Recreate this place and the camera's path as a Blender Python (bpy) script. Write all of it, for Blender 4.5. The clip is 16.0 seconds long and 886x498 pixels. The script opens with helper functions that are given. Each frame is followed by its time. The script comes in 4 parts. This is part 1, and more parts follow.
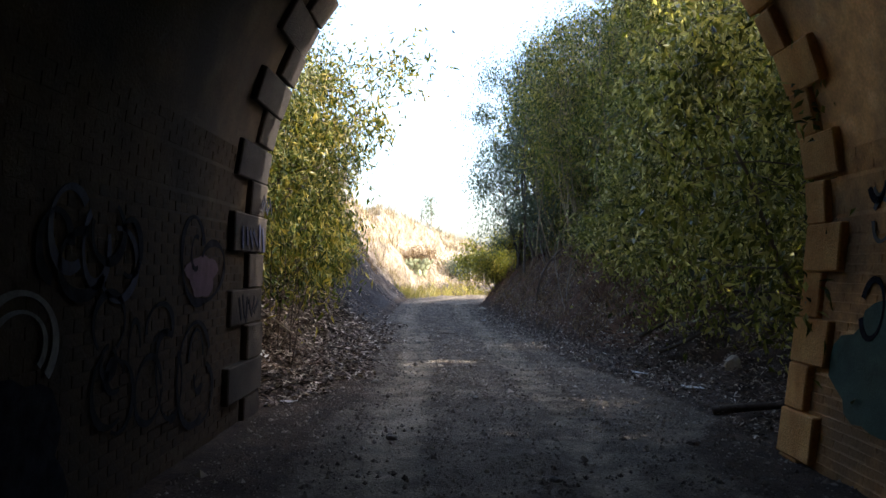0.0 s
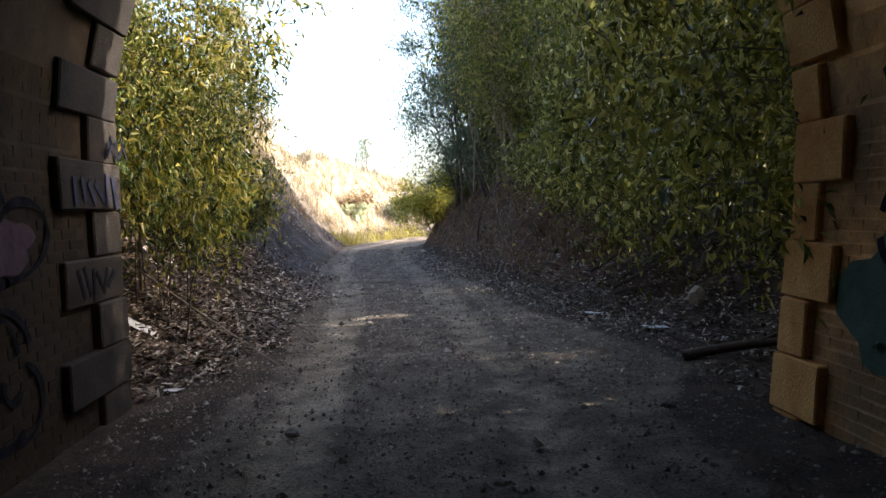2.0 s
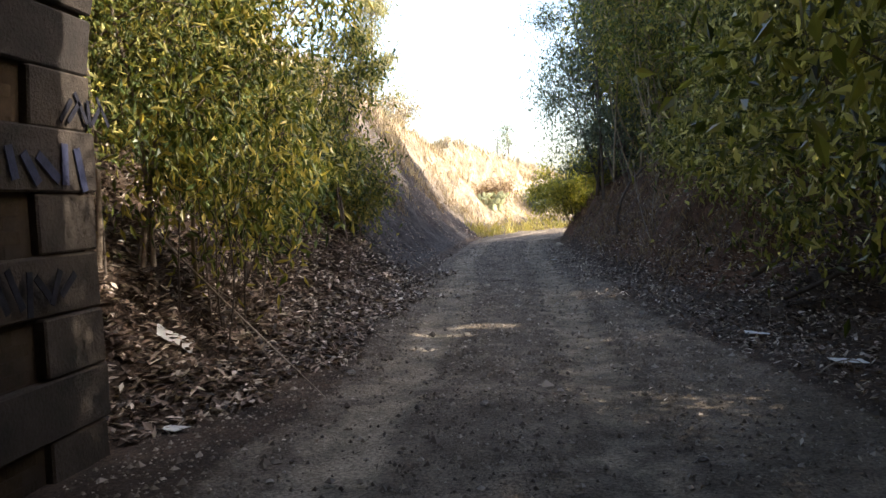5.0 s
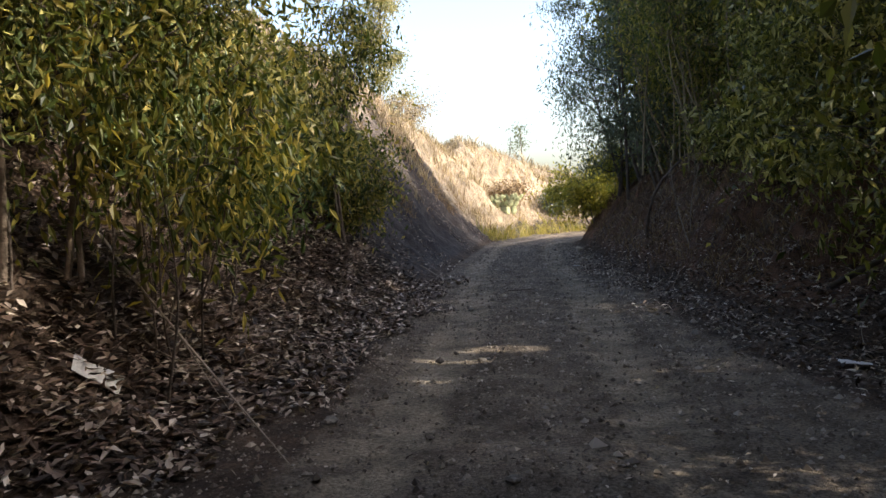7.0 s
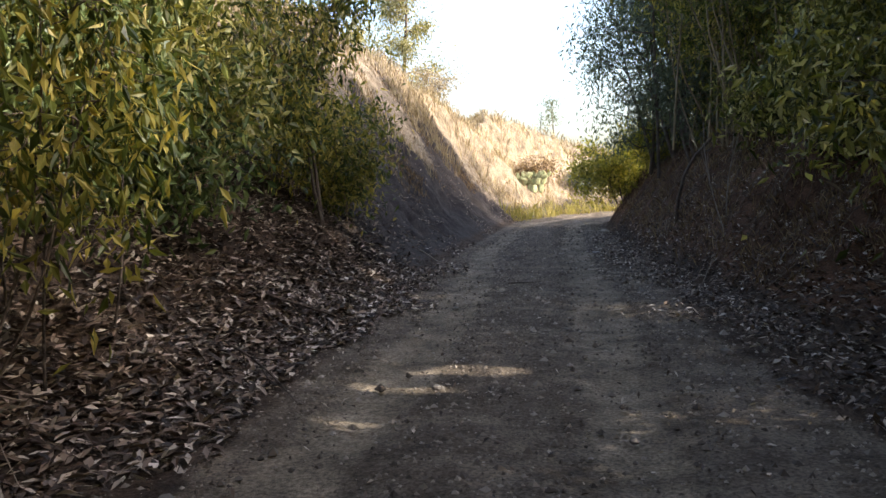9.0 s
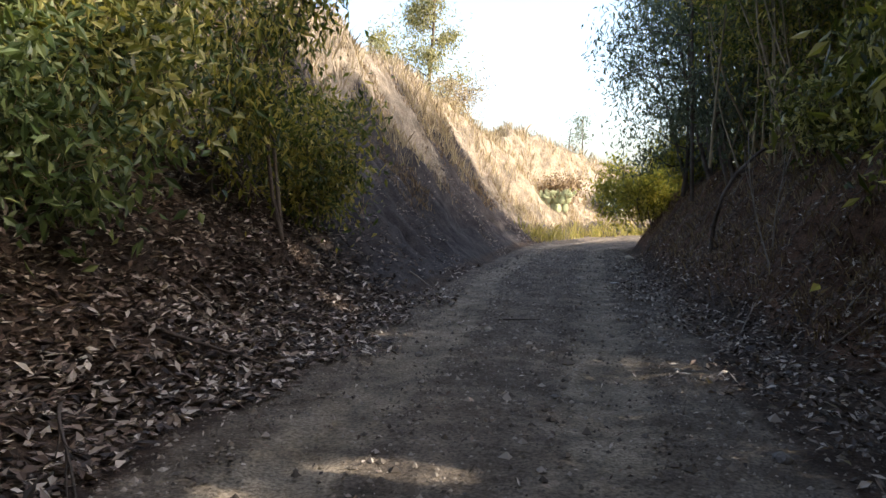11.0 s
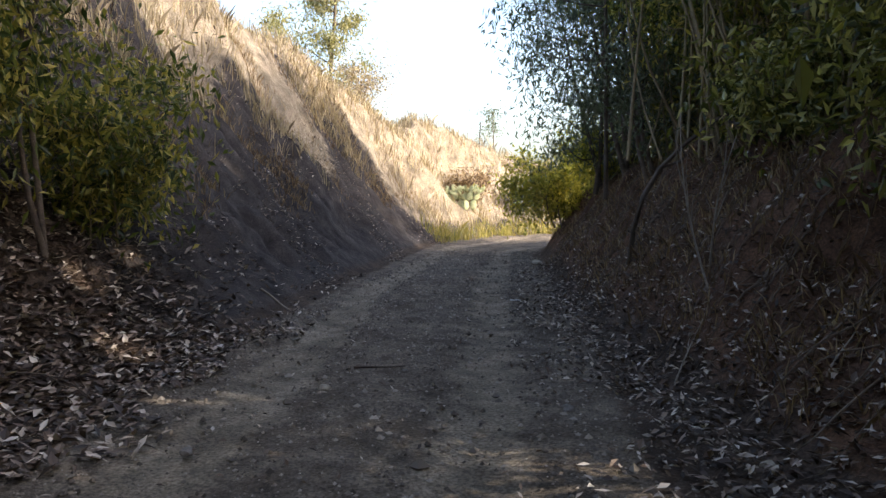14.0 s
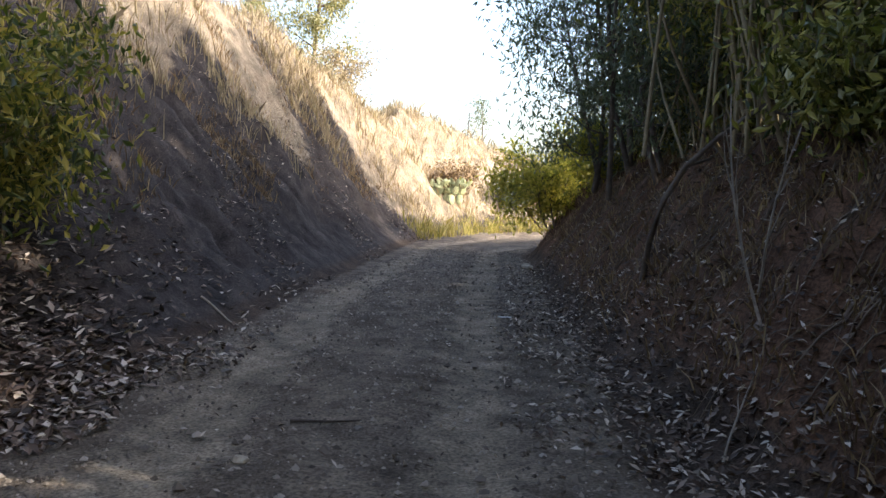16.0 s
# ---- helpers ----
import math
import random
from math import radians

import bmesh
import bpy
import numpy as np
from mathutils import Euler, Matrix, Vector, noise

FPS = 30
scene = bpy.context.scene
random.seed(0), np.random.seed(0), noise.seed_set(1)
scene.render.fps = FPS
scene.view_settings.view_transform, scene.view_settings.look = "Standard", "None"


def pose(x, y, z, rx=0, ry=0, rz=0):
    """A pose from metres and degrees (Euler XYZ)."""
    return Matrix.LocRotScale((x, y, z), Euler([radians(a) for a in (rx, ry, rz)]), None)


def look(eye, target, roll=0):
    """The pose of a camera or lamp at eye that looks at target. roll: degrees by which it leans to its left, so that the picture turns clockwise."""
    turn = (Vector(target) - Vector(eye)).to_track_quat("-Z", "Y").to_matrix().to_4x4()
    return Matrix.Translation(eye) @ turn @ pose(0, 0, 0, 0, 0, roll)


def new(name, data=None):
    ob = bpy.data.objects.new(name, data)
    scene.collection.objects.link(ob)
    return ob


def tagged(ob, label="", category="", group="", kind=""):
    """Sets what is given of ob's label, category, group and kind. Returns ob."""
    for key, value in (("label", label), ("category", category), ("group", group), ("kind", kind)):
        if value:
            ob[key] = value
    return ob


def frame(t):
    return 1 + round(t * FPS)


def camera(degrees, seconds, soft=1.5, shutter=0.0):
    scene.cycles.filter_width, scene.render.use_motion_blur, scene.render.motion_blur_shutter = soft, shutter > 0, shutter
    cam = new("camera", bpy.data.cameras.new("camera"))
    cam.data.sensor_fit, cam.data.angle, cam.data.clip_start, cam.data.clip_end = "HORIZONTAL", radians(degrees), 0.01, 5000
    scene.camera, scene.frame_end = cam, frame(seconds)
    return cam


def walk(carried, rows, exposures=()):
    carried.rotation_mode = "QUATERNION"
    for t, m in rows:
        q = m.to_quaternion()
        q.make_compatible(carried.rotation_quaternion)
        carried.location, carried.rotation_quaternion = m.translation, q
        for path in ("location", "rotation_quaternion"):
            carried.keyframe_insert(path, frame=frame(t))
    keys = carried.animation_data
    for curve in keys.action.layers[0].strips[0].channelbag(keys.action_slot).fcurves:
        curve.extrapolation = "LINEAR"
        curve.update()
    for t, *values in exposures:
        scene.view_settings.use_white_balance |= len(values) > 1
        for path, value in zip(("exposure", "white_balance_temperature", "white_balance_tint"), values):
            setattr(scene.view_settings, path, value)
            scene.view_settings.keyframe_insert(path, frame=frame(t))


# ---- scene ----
cam = camera(60.0, 16.0, 1.5)
PATH = [
    (0, (-0.255, 0.898, 1.535), (-0.294, 2.897, 1.584), 1.6),
    (0.5, (-0.269, 1.319, 1.553), (-0.307, 3.318, 1.553), 1.2),
    (1, (-0.184, 1.702, 1.537), (-0.242, 3.701, 1.507), 0.6),
    (1.5, (-0.081, 2.061, 1.513), (-0.098, 4.06, 1.429), 0.0),
    (2, (0.028, 2.441, 1.527), (0.131, 4.436, 1.422), -2.6),
    (2.5, (0.159, 2.781, 1.492), (0.269, 4.776, 1.389), -1.1),
    (3, (0.293, 3.106, 1.478), (0.329, 5.101, 1.339), -2.0),
    (3.5, (0.427, 3.457, 1.485), (0.434, 5.451, 1.332), -2.5),
    (4, (0.515, 3.802, 1.456), (0.375, 5.792, 1.309), -2.0),
    (4.5, (0.545, 4.108, 1.478), (0.281, 6.087, 1.353), -2.3),
    (7, (0.288, 6.132, 1.389), (-0.024, 8.105, 1.287), -2.4),
    (7.5, (0.364, 6.47, 1.411), (0.001, 8.434, 1.294), -2.0),
    (8, (0.449, 6.887, 1.395), (0.04, 8.84, 1.258), -2.3),
    (8.2, (0.482, 7.075, 1.416), (0.079, 9.027, 1.254), -2.1),
    (10.3, (0.87, 9.423, 1.315), (0.401, 11.362, 1.178), -0.7),
    (10.5, (0.847, 9.589, 1.344), (0.309, 11.511, 1.214), -0.7),
    (11, (0.826, 10.014, 1.333), (0.345, 11.951, 1.218), 0.4),
    (11.5, (0.848, 10.474, 1.361), (0.603, 12.457, 1.264), 0.1),
    (12, (0.937, 10.91, 1.372), (0.739, 12.897, 1.266), 0.6),
    (12.5, (0.985, 11.308, 1.379), (0.797, 13.295, 1.243), 1.1),
    (13, (0.964, 11.744, 1.407), (0.788, 13.731, 1.272), 1.4),
    (13.5, (0.972, 12.17, 1.4), (0.73, 14.15, 1.262), 0.9),
    (14, (0.965, 12.566, 1.411), (0.694, 14.543, 1.284), 0.5),
    (14.5, (0.907, 12.989, 1.447), (0.721, 14.975, 1.311), 0.7),
    (15, (0.859, 13.391, 1.41), (0.655, 15.375, 1.258), 0.7),
    (15.5, (0.836, 13.771, 1.443), (0.518, 15.738, 1.271), 0.7),
    (16, (0.824, 14.187, 1.464), (0.592, 16.168, 1.318), 2.2),
]
walk(cam, [(t, look(eye, target, roll)) for t, eye, target, roll in PATH],
     exposures=[(0, 2.4, 6100, 11), (2.2, 2.6, 6400, 11), (3.2, 2.72, 6400, 11), (4.5, 2.58, 6650, 11), (7, 1.88, 6650, 11), (8.1, 2.07, 6650, 11), (12, 1.95, 6550, 11), (13.2, 2.06, 6550, 11), (14.5, 1.97, 6550, 11), (16, 2.2, 6500, 11)])

# ---- light ----
SUN_ELEV, SUN_AZ = radians(31), radians(-9)     # azimuth of the sun from +x towards +y
world = bpy.data.worlds.new("world")
scene.world = world
world.use_nodes = True
wn = world.node_tree.nodes
sky = wn.new("ShaderNodeTexSky")
sky.sky_type = "NISHITA"
sky.sun_disc = False
sky.sun_elevation = SUN_ELEV
sky.sun_rotation = radians(90) - SUN_AZ
sky.dust_density = 4.0
world.node_tree.links.new(sky.outputs[0], wn["Background"].inputs[0])
wn["Background"].inputs[1].default_value = 0.15
sun_dir = Vector((math.cos(SUN_AZ) * math.cos(SUN_ELEV), math.sin(SUN_AZ) * math.cos(SUN_ELEV), math.sin(SUN_ELEV)))
sun = new("sun", bpy.data.lights.new("sun", "SUN"))
sun.data.energy, sun.data.angle, sun.data.color = 2.4, radians(0.53), (1.0, 0.92, 0.80)
sun.matrix_world = look(sun_dir * 60, (0, 0, 0))

# ---- materials ----
rng = np.random.default_rng(7)


def material(name, rough=0.9, spec=0.3):
    m = bpy.data.materials.new(name)
    m.use_nodes = True
    b = m.node_tree.nodes["Principled BSDF"]
    b.inputs["Roughness"].default_value = rough
    b.inputs["Specular IOR Level"].default_value = spec
    return m, m.node_tree.nodes, m.node_tree.links, b


def noise_node(n, l, scale, detail=6, rough=0.6, coord="Object"):
    c = n.new("ShaderNodeTexCoord")
    t = n.new("ShaderNodeTexNoise")
    t.inputs["Scale"].default_value, t.inputs["Detail"].default_value, t.inputs["Roughness"].default_value = scale, detail, rough
    l.new(c.outputs[coord], t.inputs["Vector"])
    return t


def ramp(n, l, src, *stops):
    r = n.new("ShaderNodeValToRGB")
    e = r.color_ramp.elements
    e[0].position, e[0].color = stops[0][0], (*stops[0][1], 1)
    e[1].position, e[1].color = stops[-1][0], (*stops[-1][1], 1)
    for p, c in stops[1:-1]:
        e.new(p).color = (*c, 1)
    l.new(src, r.inputs[0])
    return r


def mix(n, l, fac, a, b, mode="MIX"):
    x = n.new("ShaderNodeMix")
    x.data_type, x.blend_type = "RGBA", mode
    for sock, v in ((x.inputs[0], fac), (x.inputs[6], a), (x.inputs[7], b)):
        if isinstance(v, (int, float)):
            sock.default_value = v
        elif isinstance(v, tuple):
            sock.default_value = (*v, 1)
        else:
            l.new(v, sock)
    return x.outputs[2]


def bump(n, l, b, src, strength=0.5, dist=0.02):
    k = n.new("ShaderNodeBump")
    k.inputs["Strength"].default_value, k.inputs["Distance"].default_value = strength, dist
    l.new(src, k.inputs["Height"])
    l.new(k.outputs[0], b.inputs["Normal"])


def grained(name, dark, light, scale=8, rough=0.9, bumps=0.4, dist=0.02, fine=60, spec=0.25, jitter=0.0):
    """A surface with stains at one scale and grain at another."""
    m, n, l, b = material(name, rough, spec)
    big, small = noise_node(n, l, scale, 5), noise_node(n, l, fine, 4)
    col = ramp(n, l, big.outputs[0], (0.3, dark), (0.7, light)).outputs[0]
    col = mix(n, l, 0.55, col, ramp(n, l, small.outputs[0], (0.3, (0.45,) * 3), (0.7, (1.0,) * 3)).outputs[0], "MULTIPLY")
    if jitter:
        oi = n.new("ShaderNodeObjectInfo")
        col = mix(n, l, jitter, col, ramp(n, l, oi.outputs["Random"], (0.0, (0.45, 0.45, 0.5)), (1.0, (1.25, 1.15, 1.0))).outputs[0], "MULTIPLY")
    l.new(col, b.inputs["Base Color"])
    bump(n, l, b, small.outputs[0], bumps, dist)
    return m


def leafy(name, colours, trans=0.35, rough=0.45):
    """Leaves: every leaf its own tint, and light that passes through."""
    m, n, l, b = material(name, rough, 0.35)
    g = n.new("ShaderNodeNewGeometry")
    r = ramp(n, l, g.outputs["Random Per Island"], *[(i / (len(colours) - 1), c) for i, c in enumerate(colours)])
    l.new(r.outputs[0], b.inputs["Base Color"])
    t = n.new("ShaderNodeBsdfTranslucent")
    warm = mix(n, l, 1.0, r.outputs[0], (1.5, 1.35, 0.6), "MULTIPLY")
    l.new(warm, t.inputs[0])
    s = n.new("ShaderNodeMixShader")
    s.inputs[0].default_value = trans
    l.new(b.outputs[0], s.inputs[1])
    l.new(t.outputs[0], s.inputs[2])
    l.new(s.outputs[0], n["Material Output"].inputs[0])
    return m


def ground_material():
    m, n, l, b = material("earth", 0.95, 0.15)

    def attr(name):
        a = n.new("ShaderNodeAttribute")
        a.attribute_name = name
        return a.outputs["Fac"]
    big, mid, small, peb = noise_node(n, l, 1.5, 6, 0.65), noise_node(n, l, 4, 6), noise_node(n, l, 45, 5), noise_node(n, l, 160, 2)
    road = ramp(n, l, mid.outputs[0], (0.3, (0.095, 0.075, 0.058)), (0.7, (0.22, 0.178, 0.135))).outputs[0]
    rut = ramp(n, l, mid.outputs[0], (0.3, (0.17, 0.14, 0.105)), (0.7, (0.33, 0.27, 0.20))).outputs[0]
    soil = ramp(n, l, mid.outputs[0], (0.3, (0.042, 0.031, 0.024)), (0.7, (0.10, 0.068, 0.049))).outputs[0]
    red = ramp(n, l, mid.outputs[0], (0.3, (0.075, 0.040, 0.025)), (0.7, (0.175, 0.098, 0.060))).outputs[0]
    # Bare soil darkened, dry top kept pale: part of the bank's shade is colour.
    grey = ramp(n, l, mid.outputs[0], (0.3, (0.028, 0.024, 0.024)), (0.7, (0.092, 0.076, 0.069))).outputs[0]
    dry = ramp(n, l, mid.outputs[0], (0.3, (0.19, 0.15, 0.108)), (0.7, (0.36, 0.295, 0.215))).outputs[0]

    def noisy(fac, amount=0.5):
        k = n.new("ShaderNodeMath")
        k.operation = "MULTIPLY_ADD"
        l.new(mid.outputs[0], k.inputs[0])
        k.inputs[1].default_value = amount
        l.new(fac, k.inputs[2])
        s = n.new("ShaderNodeMapRange")
        s.inputs[1].default_value, s.inputs[2].default_value = 0.35 + amount * 0.5 - 0.1, 0.65 + amount * 0.5 - 0.1
        l.new(k.outputs[0], s.inputs[0])
        return s.outputs[0]
    col = mix(n, l, noisy(attr("road")), soil, road)
    col = mix(n, l, noisy(attr("rut"), 0.7), col, rut)
    col = mix(n, l, noisy(attr("red")), col, red)
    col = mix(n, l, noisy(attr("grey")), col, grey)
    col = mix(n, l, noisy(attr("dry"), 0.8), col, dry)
    col = mix(n, l, 0.7, col, ramp(n, l, small.outputs[0], (0.36, (0.28,) * 3), (0.64, (1.4,) * 3)).outputs[0], "MULTIPLY")
    col = mix(n, l, 0.75, col, ramp(n, l, big.outputs[0], (0.34, (0.5,) * 3), (0.66, (1.45,) * 3)).outputs[0], "MULTIPLY")
    l.new(col, b.inputs["Base Color"])
    add = n.new("ShaderNodeMath")
    l.new(small.outputs[0], add.inputs[0])
    l.new(peb.outputs[0], add.inputs[1])
    bump(n, l, b, add.outputs[0], 0.7, 0.03)
    return m


def wall_material(name, tone, tint=(1, 1, 1)):
    """Old render over brick: ochre, soot and damp; tone puts the flank's light or shade into the colour."""
    m, n, l, b = material(name, 0.9, 0.2)
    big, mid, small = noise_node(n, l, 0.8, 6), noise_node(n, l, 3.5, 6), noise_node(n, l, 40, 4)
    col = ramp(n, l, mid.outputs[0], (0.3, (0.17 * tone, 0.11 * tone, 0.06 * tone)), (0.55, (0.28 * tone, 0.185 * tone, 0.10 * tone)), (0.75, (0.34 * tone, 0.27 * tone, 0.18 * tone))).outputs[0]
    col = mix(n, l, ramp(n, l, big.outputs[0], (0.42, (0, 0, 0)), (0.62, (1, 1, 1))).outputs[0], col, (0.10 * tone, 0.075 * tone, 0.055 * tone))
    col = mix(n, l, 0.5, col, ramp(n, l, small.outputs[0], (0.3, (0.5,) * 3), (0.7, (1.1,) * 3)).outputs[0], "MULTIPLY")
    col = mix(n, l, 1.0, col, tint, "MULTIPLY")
    l.new(col, b.inputs["Base Color"])
    bump(n, l, b, small.outputs[0], 0.5, 0.02)
    return m


EARTH = ground_material()
# Shade of the left flank and light on the right are put into tone.
RENDER_SHADED = wall_material("shaded_render", 0.23)
OCHRE_LIT = wall_material("lit_ochre_render", 2.6, (1.12, 0.90, 0.62))
BRICK = grained("brick", (0.17, 0.10, 0.06), (0.34, 0.24, 0.15), 2.2, 0.9, 0.5, 0.015, 50)
# Left quoins hold shade in their colour; the ochre right ones hold warm light.
STONE_SHADED = grained("shaded_sandstone", (0.022, 0.019, 0.016), (0.064, 0.051, 0.041), 3, 0.9, 0.6, 0.02, 45, jitter=0.7)
OCHRE_STONE_LIT = grained("lit_ochre_sandstone", (0.56, 0.255, 0.07), (0.80, 0.46, 0.16), 3, 0.9, 0.6, 0.02, 45, jitter=0.35)
BARK = grained("bark", (0.07, 0.052, 0.04), (0.19, 0.15, 0.115), 6, 0.9, 0.8, 0.02, 40)
STEM = grained("green_brown_stem", (0.17, 0.125, 0.07), (0.36, 0.28, 0.16), 6, 0.85, 0.5, 0.01, 50)
DEADWOOD = grained("dead_wood", (0.05, 0.04, 0.032), (0.14, 0.11, 0.09), 7, 0.95, 0.8, 0.02, 40)
PALEWOOD = grained("pale_twig", (0.22, 0.18, 0.14), (0.40, 0.34, 0.27), 7, 0.9, 0.5, 0.01, 50)
PALEROOT = grained("dry_root", (0.10, 0.072, 0.05), (0.24, 0.18, 0.13), 7, 0.9, 0.5, 0.01, 50)
PEBBLE = grained("pebble", (0.10, 0.09, 0.08), (0.30, 0.27, 0.24), 3, 0.9, 0.5, 0.01, 60)

ROCK = grained("pale_rock", (0.28, 0.24, 0.18), (0.50, 0.44, 0.34), 6, 0.9, 0.6, 0.02, 40)
PAPER = grained("dirty_paper", (0.55, 0.54, 0.52), (0.74, 0.73, 0.70), 9, 0.8, 0.2, 0.004, 60)
INK = grained("black_spray_paint", (0.010, 0.010, 0.014), (0.03, 0.03, 0.04), 9, 0.95, 0.3, 0.01, 50, 0.05)
PINK = grained("pink_spray_paint", (0.06, 0.032, 0.045), (0.12, 0.072, 0.095), 9, 0.7, 0.3, 0.01, 50)
GREENP = grained("green_spray_paint", (0.025, 0.06, 0.045), (0.06, 0.12, 0.085), 5, 0.7, 0.3, 0.01, 50)
BLUEP = grained("blue_spray_paint", (0.012, 0.015, 0.035), (0.03, 0.036, 0.075), 9, 0.7, 0.3, 0.01, 50)
WHITEP = grained("pale_spray_paint", (0.09, 0.09, 0.09), (0.17, 0.17, 0.165), 9, 0.7, 0.3, 0.01, 50)
# The last, palest tint stands in for glints on a few leaves.
LEAF_DARK = leafy("dark_green_leaf", [(0.022, 0.031, 0.008), (0.075, 0.088, 0.021), (0.145, 0.15, 0.040), (0.235, 0.222, 0.07), (0.50, 0.47, 0.23)], 0.47, 0.34)
LEAF_GREY = leafy("grey_green_leaf", [(0.05, 0.07, 0.045), (0.085, 0.11, 0.07), (0.13, 0.155, 0.10), (0.17, 0.18, 0.13)], 0.3, 0.4)
# The two gold tints put sunlight on the crowns into the leaf colour.
LEAF_YELLOW = leafy("yellow_green_leaf", [(0.022, 0.036, 0.010), (0.065, 0.09, 0.021), (0.13, 0.145, 0.034), (0.25, 0.232, 0.055), (0.46, 0.38, 0.12)], 0.45, 0.38)
LEAF_GREEN = leafy("mid_green_leaf", [(0.03, 0.05, 0.018), (0.065, 0.10, 0.035), (0.12, 0.16, 0.06), (0.2, 0.23, 0.10)], 0.35, 0.4)
LEAF_GUM = leafy("pale_gum_leaf", [(0.11, 0.12, 0.06), (0.21, 0.21, 0.11), (0.36, 0.34, 0.20)], 0.45, 0.45)
LEAF_OLIVE = leafy("olive_leaf", [(0.022, 0.034, 0.010), (0.055, 0.078, 0.022), (0.105, 0.125, 0.036), (0.19, 0.19, 0.055), (0.36, 0.32, 0.11)], 0.42, 0.42)
LEAF_BRIGHT = leafy("bright_green_leaf", [(0.13, 0.15, 0.035), (0.28, 0.28, 0.065), (0.50, 0.46, 0.14)], 0.6)
GRAVEL = leafy("loose_gravel", [(0.06, 0.048, 0.038), (0.12, 0.098, 0.078), (0.19, 0.158, 0.125), (0.36, 0.31, 0.26)], 0.0, 0.9)
LITTER = leafy("dead_leaf", [(0.022, 0.015, 0.011), (0.05, 0.032, 0.023), (0.10, 0.066, 0.047), (0.21, 0.155, 0.12), (0.60, 0.52, 0.44)], 0.08, 0.6)
STRAW = leafy("straw", [(0.14, 0.105, 0.07), (0.28, 0.225, 0.15), (0.46, 0.385, 0.27)], 0.28, 0.7)
DARKSTRAW = leafy("brown_grass", [(0.08, 0.05, 0.03), (0.18, 0.12, 0.07), (0.36, 0.27, 0.17)], 0.25, 0.8)
GREENGRASS = leafy("yellow_grass", [(0.16, 0.17, 0.04), (0.30, 0.27, 0.08), (0.42, 0.36, 0.14)], 0.35, 0.7)
CACTUS = grained("cactus_skin", (0.28, 0.32, 0.16), (0.52, 0.54, 0.32), 5, 0.6, 0.3, 0.02, 40)


# ---- mesh helpers ----
def part(name, bm, mat, parent=None, label=""):
    me = bpy.data.meshes.new(name)
    bm.to_mesh(me)
    bm.free()
    me.materials.append(mat)
    ob = new(name, me)
    if parent:
        ob.parent = parent
    if label:
        ob["label"] = label
    return ob


def mesh_from(name, verts, faces, mat, parent=None, smooth=False):
    """One mesh object from arrays: verts n x 3, faces m x k."""
    me = bpy.data.meshes.new(name)
    verts, faces = np.asarray(verts, np.float32), np.asarray(faces, np.int32)
    k = faces.shape[1]
    me.vertices.add(len(verts))
    me.vertices.foreach_set("co", verts.ravel())
    me.loops.add(faces.size)
    me.loops.foreach_set("vertex_index", faces.ravel())
    me.polygons.add(len(faces))
    me.polygons.foreach_set("loop_start", np.arange(0, faces.size, k, dtype=np.int32))
    me.polygons.foreach_set("loop_total", np.full(len(faces), k, np.int32))
    me.polygons.foreach_set("use_smooth", np.full(len(faces), smooth))
    me.update(calc_edges=True)
    me.materials.append(mat)
    ob = new(name, me)
    if parent:
        ob.parent = parent
    return ob


def tube_arrays(path, radii, sides=6):
    path = np.asarray(path, float)
    n = len(path)
    tan = np.gradient(path, axis=0)
    tan /= np.linalg.norm(tan, axis=1, keepdims=True) + 1e-9
    ref = np.where(np.abs(tan[:, 2:3]) > 0.9, np.array([[1.0, 0, 0]]), np.array([[0, 0, 1.0]]))
    a = np.cross(tan, ref)
    a /= np.linalg.norm(a, axis=1, keepdims=True) + 1e-9
    b = np.cross(tan, a)
    ang = np.linspace(0, 2 * np.pi, sides, endpoint=False)
    ring = a[:, None] * np.cos(ang)[None, :, None] + b[:, None] * np.sin(ang)[None, :, None]
    v = (path[:, None] + ring * np.asarray(radii, float)[:, None, None]).reshape(-1, 3)
    i, j = np.meshgrid(np.arange(n - 1), np.arange(sides), indexing="ij")
    j2 = (j + 1) % sides
    f = np.stack([i * sides + j, i * sides + j2, (i + 1) * sides + j2, (i + 1) * sides + j], -1).reshape(-1, 4)
    return v, f


def tubes(name, list_of, mat, parent=None):
    """One mesh of several tapered tubes (path, radii)."""
    vs, fs, off = [], [], 0
    for path, radii in list_of:
        v, f = tube_arrays(path, radii)
        vs.append(v)
        fs.append(f + off)
        off += len(v)
    return mesh_from(name, np.concatenate(vs), np.concatenate(fs), mat, parent, True)


def wander(a, b, bend, n=8, r=None):
    r = r or rng
    t = np.linspace(0, 1, n)[:, None]
    p = np.asarray(a, float) * (1 - t) + np.asarray(b, float) * t
    w = r.normal(0, 1, (2, 3))
    return p + np.sin(t * np.pi) * w[0] * bend + np.sin(t * 2 * np.pi) * w[1] * bend * 0.4


